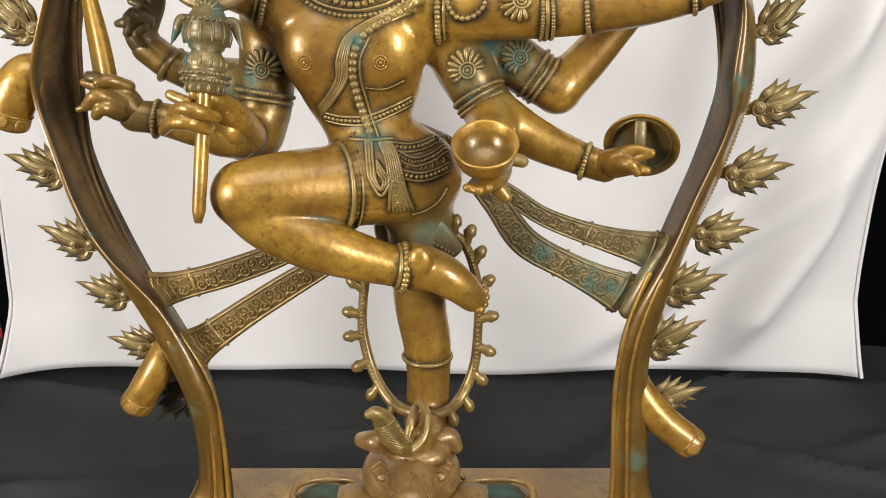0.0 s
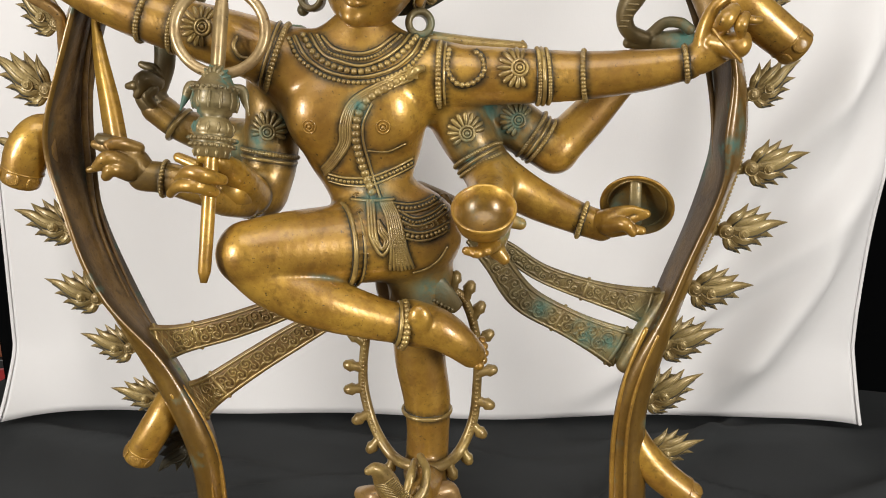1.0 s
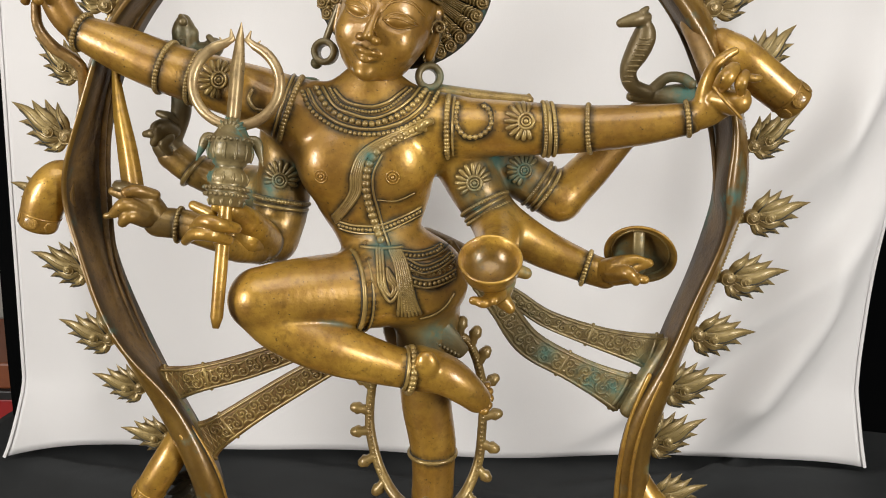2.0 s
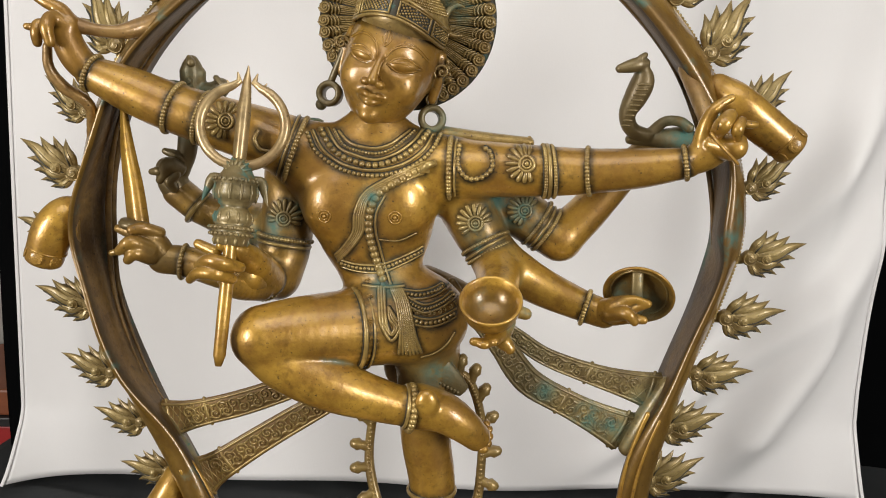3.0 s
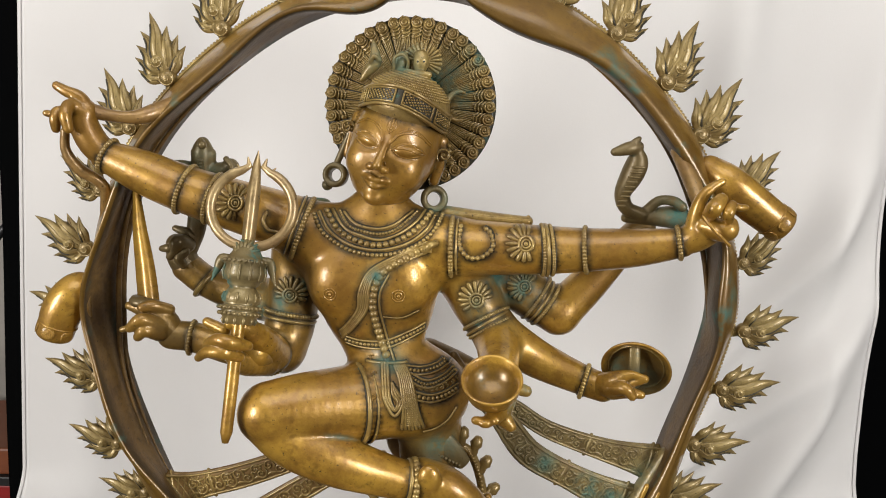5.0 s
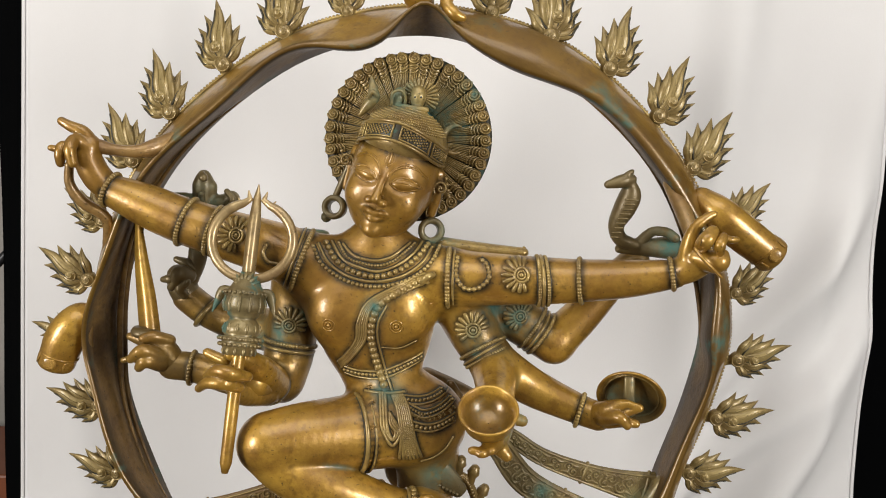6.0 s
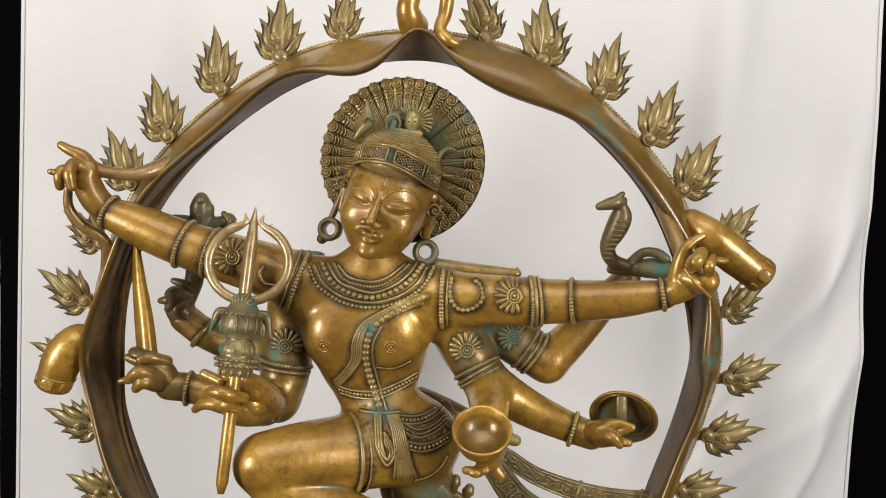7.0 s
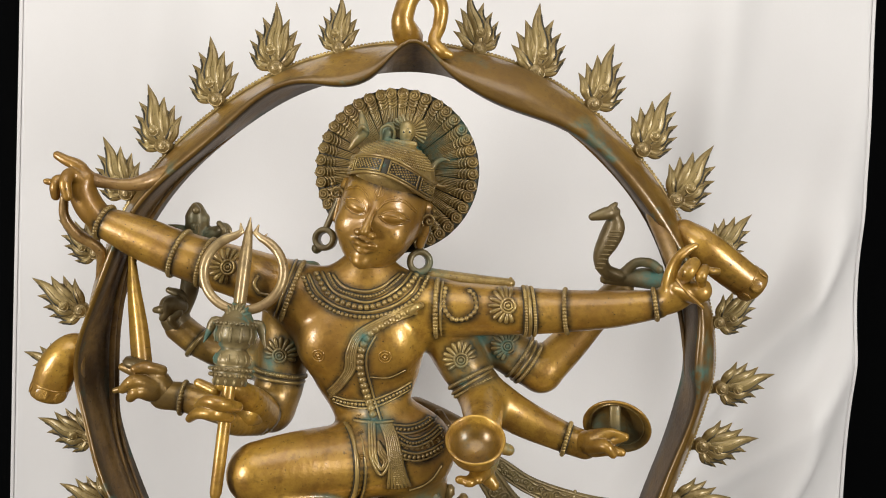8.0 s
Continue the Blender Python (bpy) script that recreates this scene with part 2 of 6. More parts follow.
        for ax in range(3):
            for c in range(4):
                o = [0, 0, 0]
                rest = [i for i in range(3) if i != ax]
                o[rest[0]], o[rest[1]] = c & 1, c >> 1
                a = cells + o
                b = a.copy()
                b[:, ax] += 1
                fa, fb = f[tuple(a.T)], f[tuple(b.T)]
                cross = (fa < 0) != (fb < 0)
                s = np.where(cross, fa / np.where(cross, fa - fb, 1), 0)
                pt = np.tile(np.array(o, float), (len(cells), 1))
                pt[:, ax] = s
                tot += pt * cross[:, None]
                w += cross
        v = self.lo + self.h * (cells + tot / w[:, None])
        quads = []
        for ax in range(3):
            u, t = [(1, 2), (2, 0), (0, 1)][ax]
            lo, hi = [slice(1, -1)] * 3, [slice(1, -1)] * 3
            lo[ax], hi[ax] = slice(0, -1), slice(1, None)
            A, B = ins[tuple(lo)], ins[tuple(hi)]
            e = np.argwhere(A != B)
            off = np.ones(3, int)
            off[ax] = 0
            sign = A[tuple(e.T)]
            e = e + off
            du, dt = np.zeros(3, int), np.zeros(3, int)
            du[u], dt[t] = 1, 1
            corner = [ids[tuple((e - x).T)] for x in (du + dt, dt, 0 * du, du)]
            q = np.stack(corner, 1)
            q[~sign] = q[~sign][:, ::-1]
            quads.append(q[(q >= 0).all(1)])
        q = np.vstack(quads)
        if turn is not None:
            m = np.array(turn)
            v = v @ m[:3, :3].T + m[:3, 3]
        for _ in range(relax):
            acc, num = np.zeros_like(v), np.zeros(len(v))
            for a in range(4):
                np.add.at(acc, q[:, a], v[q[:, (a + 1) % 4]] + v[q[:, (a + 3) % 4]])
                np.add.at(num, q[:, a], 2)
            v = 0.5 * v + 0.5 * acc / num[:, None]
        clay.add(v, q, (), slot)


def part(name, clay, materials, parent=None, label="", smooth=True):
    ob = new(name, clay.mesh(name, materials, smooth))
    ob.parent = parent
    if label:
        tagged(ob, label)
    return ob


def plain(name, bm, mat, parent=None, smooth=False):
    me = bpy.data.meshes.new(name)
    bm.to_mesh(me)
    bm.free()
    me.materials.append(mat)
    if smooth:
        me.polygons.foreach_set("use_smooth", np.full(len(me.polygons), True))
    ob = new(name, me)
    ob.parent = parent
    return ob


def slab(lo, hi, bevel=0.0, segments=2):
    bm = bmesh.new()
    bmesh.ops.create_cube(bm, size=1)
    for v in bm.verts:
        v.co = [lo[i] + (v.co[i] + 0.5) * (hi[i] - lo[i]) for i in range(3)]
    if bevel:
        bmesh.ops.bevel(bm, geom=bm.edges[:], offset=bevel, segments=segments, affect="EDGES", profile=0.5)
    return bm

# ---- room ----
PAINT = material("wall_paint", (0.24, 0.228, 0.21), 0.8)
link = PAINT.node_tree.links.new
link(mix(PAINT, noise_tex(PAINT, 3.0), (0.22, 0.21, 0.192), (0.26, 0.248, 0.23)), PAINT.node_tree.nodes["Principled BSDF"].inputs["Base Color"])
link(bump(PAINT, noise_tex(PAINT, 180.0), 0.15, 0.002).outputs["Normal"], PAINT.node_tree.nodes["Principled BSDF"].inputs["Normal"])
LIME = material("ceiling_white", (0.66, 0.65, 0.63), 0.85)
link = LIME.node_tree.links.new
link(mix(LIME, noise_tex(LIME, 4.0), (0.62, 0.61, 0.59), (0.69, 0.68, 0.665)), LIME.node_tree.nodes["Principled BSDF"].inputs["Base Color"])
BOARDS = material("floor_vinyl", (0.14, 0.10, 0.07), 0.5)
link = BOARDS.node_tree.links.new
link(mix(BOARDS, noise_tex(BOARDS, 6.0, 5.0, 0.6, (1, 8, 1)), (0.11, 0.075, 0.05), (0.18, 0.13, 0.09)), BOARDS.node_tree.nodes["Principled BSDF"].inputs["Base Color"])
for name, lo, hi in (("wall_north", (-2.6, 1.6, 0), (2.6, 1.72, 2.75)), ("wall_south", (-2.6, -3.12, 0), (2.6, -3.0, 2.75)),
                     ("wall_west", (-2.72, -3.12, 0), (-2.6, 1.72, 2.75)), ("wall_east", (2.6, -3.12, 0), (2.72, 1.72, 2.75)),
                     ("floor", (-2.72, -3.12, -0.1), (2.72, 1.72, 0)), ("ceiling", (-2.72, -3.12, 2.75), (2.72, 1.72, 2.85))):
    tagged(plain(name, slab(lo, hi), LIME if name == "ceiling" else BOARDS if name == "floor" else PAINT), kind="structure", label={"floor": "dark brown vinyl floor of the room", "ceiling": "plain white ceiling of the room"}.get(name, "plain beige painted wall of the room"), category=name.split("_")[0])


def weave(name, a, b, rough, fine, sheen=0.2):
    m = material(name, a, rough)
    link = m.node_tree.links.new
    bsdf = m.node_tree.nodes["Principled BSDF"]
    link(mix(m, noise_tex(m, 5.0, 4.0), a, b), bsdf.inputs["Base Color"])
    bsdf.inputs["Specular IOR Level"].default_value = sheen
    h = mix(m, 0.5, noise_tex(m, 900.0, 2.0, 0.5, (1, 1, 0.15)), noise_tex(m, 900.0, 2.0, 0.5, (0.15, 1, 1)))
    link(bump(m, h, fine, 0.0006).outputs["Normal"], bsdf.inputs["Normal"])
    return m


WHITE = weave("white_cloth", (0.725, 0.715, 0.705), (0.67, 0.657, 0.648), 0.85, 0.25)
BLACK = weave("black_cloth", (0.020, 0.0215, 0.022), (0.033, 0.035, 0.036), 0.75, 0.35)
VELVET = weave("black_curtain_cloth", (0.0012, 0.0014, 0.0016), (0.0024, 0.0026, 0.0028), 0.9, 0.35, 0.03)


def ripple(x, z):
    """How far the white cloth bulges towards the front: slack folds that run down to the corners."""
    f = 0.014 * noise.noise(Vector((x * 2.1, 0.3, z * 0.9)))
    for fx, fz, lean, deep, wide in ((0.66, 1.02, 0.55, 0.034, 0.055), (0.74, 1.50, 0.30, 0.026, 0.050), (0.42, 0.90, 1.1, 0.018, 0.045), (0.58, 1.22, 0.75, 0.016, 0.04), (-0.60, 0.95, -0.05, 0.008, 0.05), (0.50, 1.60, 0.10, 0.016, 0.05), (-0.45, 1.75, 0.06, 0.010, 0.06), (-0.15, 1.8, -0.04, 0.008, 0.07)):
        s = (x - fx) - lean * (z - fz)
        f += 2.3 * deep * math.exp(-(s / wide)**2) * math.exp(-((z - fz) / 0.42)**2)
    return f


def white_sheet():
    clay = Clay()
    nx, nz = 150, 120
    top, rows = 2.35, []
    for j in range(nz + 1):
        for i in range(nx + 1):
            u, w = i / nx, j / nz
            sag = 0.006 * math.sin(7 * u + 0.6) + 0.004 * math.sin(19 * u)
            z = 0.752 + sag + 0.004 + (top - 0.76) * w
            left = -0.752 + 0.062 * min(1, max(0, z - 0.75) / 0.12) ** 0.5 * 0.45 + 0.045 * (z - 0.75)
            right = 0.786 - 0.014 * min(1, max(0, z - 0.75) / 0.2) ** 0.5 + 0.004 * max(0, z - 0.95)
            x = left + (right - left) * u
            rows.append((x, 0.455 - ripple(x, z) * min(1, max(0, z - 0.752) / 0.12) * min(1, max(0.0, 0.80 - abs(x)) / 0.12) - 0.05 * (math.exp(-u / 0.05) + math.exp(-(1 - u) / 0.05)) * max(0, 1 - (z - 0.75) / 0.14), z))
    i, j = np.meshgrid(np.arange(nx), np.arange(nz), indexing="ij")
    a = (j * (nx + 1) + i).ravel()
    clay.add(rows, np.stack([a, a + 1, a + nx + 2, a + nx + 1], 1))
    ob = new("backdrop_cloth", clay.mesh("backdrop_cloth", [WHITE]))
    ob.modifiers.new("thickness", "SOLIDIFY").thickness = 0.0012
    tagged(ob, "white backdrop sheet hung behind the statue, softly creased", "cloth")
    e = np.array(rows).reshape(nz + 1, nx + 1, 3)
    for edge in (e[:, 0], e[:, -1]):
        clay = Clay()
        sweep(clay, edge + (0, -0.001, 0), 0.0032, 8, 0.3)
        part("hem", clay, [WHITE], ob, "stitched white hem")


white_sheet()


def black_sheet(name, corner, across, along, nx, ny, height, label, cloth):
    clay = Clay()
    c, a, b = (np.array(v, float) for v in (corner, across, along))
    n = np.cross(a, b)
    n /= np.linalg.norm(n)
    v = [c + a * (i / nx) + b * (j / ny) + n * height(*(a * (i / nx) + b * (j / ny))) for j in range(ny + 1) for i in range(nx + 1)]
    i, j = np.meshgrid(np.arange(nx), np.arange(ny), indexing="ij")
    k = (j * (nx + 1) + i).ravel()
    clay.add(v, np.stack([k, k + 1, k + nx + 2, k + nx + 1], 1))
    ob = new(name, clay.mesh(name, [cloth]))
    ob.modifiers.new("thickness", "SOLIDIFY").thickness = 0.002
    return tagged(ob, label, "cloth")


def table_folds(x, y, z):
    f = 0.010 * noise.noise(Vector((x * 3, y * 5, 0.2))) + 0.007 * abs(noise.noise(Vector((x * 9 + y * 4, y * 9, 1.2))))
    for fx, fy, turn, deep in ((1.56, 0.62, 0.5, 0.012), (0.15, 0.7, -0.6, 0.010), (1.21, 0.80, 0.9, 0.012), (1.76, 0.85, 0.35, 0.014), (0.21, 0.62, 0.25, 0.012), (0.40, 0.90, -0.3, 0.012), (1.41, 0.95, 0.1, 0.010), (1.45, 0.72, -0.5, 0.012), (0.62, 0.78, 0.2, 0.008), (0.85, 0.92, -0.25, 0.008)):
        s = (y - fy) - turn * (x - fx)
        f += 1.9 * deep * math.exp(-(s / 0.016)**2) * math.exp(-((x - fx) / 0.24)**2)
    return f


def curtain_folds(x, y, z):
    return 0.03 * math.sin(11 * x + 0.8 * math.sin(3 * z)) + 0.02 * noise.noise(Vector((x * 4, 0, z * 1.5)))


black_sheet("tablecloth", (-0.86, -0.55, 0.738), (2.36, 0, 0), (0, 1.25, 0), 160, 90, table_folds, "black tablecloth spread over the table, lightly creased", BLACK)
black_sheet("black_curtain", (1.75, 0.62, 0.02), (-2.585, 0, 0), (0, 0, 2.5), 180, 40, curtain_folds, "black curtain hanging behind the white sheet", VELVET)


def table():
    ob = new("table")
    tagged(ob, "long table wholly covered by the black cloth", "table")
    WOOD = material("table_wood", (0.16, 0.09, 0.05), 0.5)
    part_of = lambda name, lo, hi: plain(name, slab(lo, hi, 0.004), WOOD, ob)
    part_of("tabletop", (-0.84, -0.53, 0.695), (1.48, 0.69, 0.725))
    for x in (-0.80, 1.38):
        for y in (-0.48, 0.60):
            part_of("leg", (x, y, 0), (x + 0.05, y + 0.05, 0.695))


table()

# ---- statue base ----
base = new("pedestal")
tagged(base, "brown bronze rectangular pedestal slab under the statue", "pedestal")
plain("slab", slab((-0.268, -0.215, 0.752), (0.295, 0.055, 0.815), 0.006, 3), BRONZE, base, True)
plain("foot_moulding", slab((-0.283, -0.23, 0.7505), (0.310, 0.069, 0.772), 0.005, 3), BROWN, base, True)


# ---- ornaments: tools ----
def revolve(clay, origin, axis, profile, sides=32, slot=0):
    """A turned form: rows of height along the axis and radius, in any order of height."""
    o, d = np.asarray(origin, float), np.asarray(axis, float)
    d = d / np.linalg.norm(d)
    a = np.cross(d, (0.13, 0.97, 0.21))
    a /= np.linalg.norm(a)
    b = np.cross(d, a)
    w = np.linspace(0, 2 * math.pi, sides, endpoint=False)
    v = np.array([o + d * h + r * (a * math.cos(x) + b * math.sin(x)) for h, r in profile for x in w])
    i, j = np.meshgrid(np.arange(len(profile) - 1), np.arange(sides), indexing="ij")
    k = (j + 1) % sides
    clay.add(v, np.stack([i * sides + j, i * sides + k, (i + 1) * sides + k, (i + 1) * sides + j], -1).reshape(-1, 4), (), slot)


def hoop(x, y, z, r, tx, ty, tz, fat=0.0022, beads=0, slot=1, flat=1.0, clay=None):
    """A ring round a limb at x, y, z, its axis towards tx, ty, tz; with beads it is a string."""
    clay = clay or figure
    r += 0.0013
    d = np.array((tx - x, ty - y, tz - z))
    d /= np.linalg.norm(d)
    a = np.cross(d, (0, 1, 0.02))
    a /= np.linalg.norm(a)
    b = np.cross(d, a) * flat
    w = np.linspace(0, 2 * math.pi, 37)
    line = np.array([np.array((x, y, z)) + r * (a * math.cos(v) + b * math.sin(v)) for v in w])
    # dark tubes either side outline the ring: patina and crease shade as geometry
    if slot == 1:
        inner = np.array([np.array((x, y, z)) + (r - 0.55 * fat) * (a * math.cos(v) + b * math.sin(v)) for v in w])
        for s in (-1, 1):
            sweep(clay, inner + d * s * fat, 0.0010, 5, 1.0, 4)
    if beads:
        for v in np.linspace(0, 2 * math.pi, int(2 * math.pi * r / (1.35 * fat)), endpoint=False):
            blob(clay, np.array((x, y, z)) + r * (a * math.cos(v) + b * math.sin(v)), fat, slot)
        sweep(clay, line, fat * 0.45, 5, 1.0, slot)
    else:
        sweep(clay, line, fat, 8, 1.0, slot)


def strand(points, fat, beads=False, proud=0.0005, slot=1, field=None, gap=2.0):
    """A cord or a string of beads laid on the front of the body."""
    p = (field or body).front(spline(points, 8), proud)
    p[1:-1, 1] = 0.25 * p[:-2, 1] + 0.5 * p[1:-1, 1] + 0.25 * p[2:, 1]
    p = p[np.abs((field or body).at(p)) < 0.0045]
    if len(p) < 3:
        return
    # dark flat underlay edges the cord, for patina and the shade beneath it
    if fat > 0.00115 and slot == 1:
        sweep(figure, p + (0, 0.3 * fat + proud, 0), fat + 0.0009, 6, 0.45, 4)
    if not beads:
        sweep(figure, p, fat, 7, 1.0, slot)
        return
    at = np.concatenate([[0], np.cumsum(np.linalg.norm(np.diff(p, axis=0), axis=1))])
    for s in np.arange(0, at[-1], fat * gap):
        blob(figure, [np.interp(s, at, p[:, k]) for k in range(3)], fat, slot)


def rosette(x, y, z, r, turn=0.0, slot=1, petals=11, spread=210):
    """A flower boss with a fan of petals on an arm, facing the front; turn: degrees, clockwise."""
    c = np.array((x, y, z))
    face_at = lambda u, v: body.front([c + np.array((u * math.cos(radians(turn)) + v * math.sin(radians(turn)), 0, -u * math.sin(radians(turn)) + v * math.cos(radians(turn))))], 0.0004)[0]
    sweep(figure, [face_at(0.42 * r * math.cos(w), 0.42 * r * math.sin(w)) for w in np.linspace(0, 2 * math.pi, 25)], 0.10 * r, 6, 1.0, slot)
    sweep(figure, [face_at(0.24 * r * math.cos(w), 0.24 * r * math.sin(w)) for w in np.linspace(0, 2 * math.pi, 17)], 0.07 * r, 5, 1.0, slot)
    blob(figure, face_at(0, 0), (0.15 * r, 0.1 * r, 0.15 * r), slot)
    for k in range(petals):
        w = radians(90 - spread / 2 + spread * k / (petals - 1))
        tip = 1.0 + 0.15 * math.sin(w)
        a, m, b = (face_at(s * r * math.cos(w), s * r * math.sin(w)) for s in (0.48, 0.78 * tip, 0.98 * tip))
        sweep(figure, [a, m, b], [0.08 * r, 0.15 * r, 0.13 * r], 7, 0.8, slot)


def spiral(clay, c, r, turns, fat, ax, up, slot=1, sense=1):
    w = np.linspace(0.4, turns * 2 * math.pi, int(14 * turns))
    ax, up = np.asarray(ax, float), np.asarray(up, float)
    sweep(clay, [np.asarray(c) + r * (v / w[-1]) * (sense * ax * math.cos(v) + up * math.sin(v)) for v in w], fat, 5, 1.0, slot)


def sash(points, thick=0.22, scroll=0.022, slot=1, ground=2):
    """A flying sash: a flat bronze band with raised borders and a running scroll."""
    p = spline(points, 10)
    c, w = p[:, :3], p[:, 3]
    w = w * (1 + 0.35 * np.linspace(0, 1, len(w))**8)
    sweep(figure, c, w, 16, thick, ground)
    d, a, b = frames(c)
    face = thick * w
    for s in (-1, 1):
        sweep(figure, c + a * (s * 0.80 * w)[:, None] + b * (face * 0.62 + 0.0003)[:, None], 0.0018, 6, 1.0, slot)
    at = np.concatenate([[0], np.cumsum(np.linalg.norm(np.diff(c, axis=0), axis=1))])
    s, n = 0.030, 0
    while s < at[-1] - 0.022:
        k = min(int(np.searchsorted(at, s)), len(c) - 1)
        side = 1 if n % 2 else -1
        o = c[k] + b[k] * (face[k] + 0.0002) + a[k] * side * 0.22 * w[k]
        spiral(figure, o, 0.46 * w[k], 1.6, 0.0013, d[k], a[k] * side, slot)
        q = c[k] + b[k] * (face[k] * 0.9) - a[k] * side * 0.50 * w[k]
        sweep(figure, [q - d[k] * 0.007, q + a[k] * side * 0.12 * w[k], q + d[k] * 0.007], [0.0008, 0.0022, 0.0008], 5, 0.7, slot)
        s, n = s + scroll * 0.42, n + 1
    for k in (len(c) - 13, len(c) - 2):
        sweep(figure, [c[k] - a[k] * 0.98 * w[k], c[k] - a[k] * 0.5 * w[k] + b[k] * face[k] * 0.95, c[k] + b[k] * face[k] * 1.1, c[k] + a[k] * 0.5 * w[k] + b[k] * face[k] * 0.95, c[k] + a[k] * 0.98 * w[k]], 0.0022, 7, 1.0, slot)
    # lattice cuff at the far end
    for k in range(len(c) - 12, len(c) - 1, 2):
        for s in (-1, 1):
            m = min(k + 3, len(c) - 1)
            sweep(figure, [c[k] - a[k] * s * 0.7 * w[k] + b[k] * face[k] * 0.75, c[(k + m) // 2] + b[k] * (face[k] + 0.0004), c[m] + a[m] * s * 0.7 * w[m] + b[m] * face[m] * 0.75], 0.0008, 4, 1.0, slot)


def sculpt(tubes, h=0.0014, slot=0, k=0.0017):
    """A small soft form (a fist, a snake) from a few tapering tubes."""
    flat = np.array([p for t in tubes for p in t])
    pad = flat[:, 3].max() + 0.006
    f = Field(flat[:, :3].min(0) - pad, flat[:, :3].max(0) + pad, h)
    for t in tubes:
        f.tube(t, k)
    f.nets(figure, slot)
    return f

# ---- the dancing figure: one casting ----
figure = Clay()
SLOTS = [BRONZE, RELIEF, BROWN, GREYED, RECESS]

body = Field((-0.36, -0.24, 0.80), (0.36, 0.05, 1.56), 0.0021)
# trunk and neck
body.tube([(-0.034, -0.068, 1.427, 0.0232), (-0.032, -0.066, 1.406, 0.0232)], 0.010)
body.tube([(-0.035, -0.066, 1.382, 0.0511), (-0.037, -0.066, 1.362, 0.0615), (-0.036, -0.066, 1.335, 0.0598), (-0.032, -0.066, 1.302, 0.0464), (-0.027, -0.064, 1.272, 0.0384), (-0.010, -0.064, 1.245, 0.0430), (0.006, -0.066, 1.223, 0.0464)], 0.014, 0.62)
body.egg((-0.075, -0.082, 1.351), (0.0296, 0.026, 0.0331), 0.016)
body.egg((-0.010, -0.082, 1.352), (0.0296, 0.026, 0.0331), 0.016)
body.egg((-0.016, -0.078, 1.262), (0.030, 0.028, 0.028), 0.014)
body.tube([(-0.100, -0.066, 1.387, 0.0319), (-0.036, -0.066, 1.394, 0.0319), (0.035, -0.066, 1.384, 0.0302)], 0.016, 0.7)
# front pair of arms
body.tube([(-0.100, -0.068, 1.396, 0.0313), (-0.145, -0.072, 1.413, 0.0276), (-0.191, -0.074, 1.427, 0.0247), (-0.236, -0.074, 1.441, 0.0230), (-0.276, -0.074, 1.457, 0.0207), (-0.311, -0.076, 1.472, 0.0149)], 0.010)
body.tube([(0.026, -0.068, 1.384, 0.0301), (0.070, -0.072, 1.385, 0.0271), (0.127, -0.078, 1.385, 0.0240), (0.178, -0.080, 1.386, 0.0211), (0.227, -0.092, 1.391, 0.0180), (0.269, -0.102, 1.398, 0.0133)], 0.010)
# rear arms beside the trident
body.tube([(-0.123, -0.036, 1.374, 0.0289), (-0.129, -0.040, 1.325, 0.0264), (-0.136, -0.046, 1.282, 0.0250), (-0.148, -0.070, 1.268, 0.0208), (-0.157, -0.105, 1.279, 0.0166)], 0.008)
body.tube([(-0.140, -0.050, 1.264, 0.0225), (-0.181, -0.080, 1.274, 0.0165), (-0.224, -0.082, 1.286, 0.0142), (-0.248, -0.084, 1.289, 0.0136)], 0.008)
body.tube([(-0.142, -0.024, 1.312, 0.0244), (-0.186, -0.012, 1.317, 0.0211), (-0.230, -0.010, 1.330, 0.0161), (-0.255, -0.010, 1.348, 0.0155)], 0.008)
# rear arms beside the bowl and the shield
body.tube([(0.047, -0.050, 1.367, 0.0284), (0.069, -0.052, 1.325, 0.0260), (0.086, -0.056, 1.297, 0.0229), (0.092, -0.085, 1.279, 0.0204), (0.089, -0.145, 1.267, 0.0157)], 0.008)
body.tube([(0.091, -0.056, 1.292, 0.0223), (0.134, -0.056, 1.264, 0.0194), (0.182, -0.064, 1.244, 0.0151), (0.205, -0.070, 1.237, 0.0139)], 0.008)
body.tube([(0.072, -0.026, 1.367, 0.0268), (0.122, -0.026, 1.332, 0.0250), (0.160, -0.028, 1.308, 0.0225)], 0.006)
body.tube([(0.161, -0.028, 1.308, 0.0219), (0.190, -0.026, 1.338, 0.0195), (0.225, -0.026, 1.379, 0.0158), (0.248, -0.026, 1.403, 0.0140)], 0.005)
# hips and the raised leg
body.egg((0.015, -0.066, 1.227), (0.0462, 0.042, 0.0416), 0.012)
body.tube([(0.008, -0.072, 1.228, 0.0438), (-0.050, -0.092, 1.2235, 0.0385), (-0.101, -0.116, 1.2255, 0.0335), (-0.137, -0.132, 1.2255, 0.0284)], 0.012)
body.tube([(-0.141, -0.132, 1.220, 0.0242), (-0.116, -0.130, 1.195, 0.0243), (-0.074, -0.126, 1.175, 0.0250), (-0.033, -0.120, 1.159, 0.0211), (-0.001, -0.116, 1.149, 0.0181), (0.020, -0.112, 1.145, 0.0187)], 0.005)
# raised foot
body.tube([(0.014, -0.112, 1.149, 0.0208), (0.040, -0.116, 1.143, 0.0191), (0.060, -0.114, 1.129, 0.0161), (0.074, -0.106, 1.113, 0.0131)], 0.006)
body.egg((0.023, -0.135, 1.161), (0.010, 0.006, 0.013), 0.004)
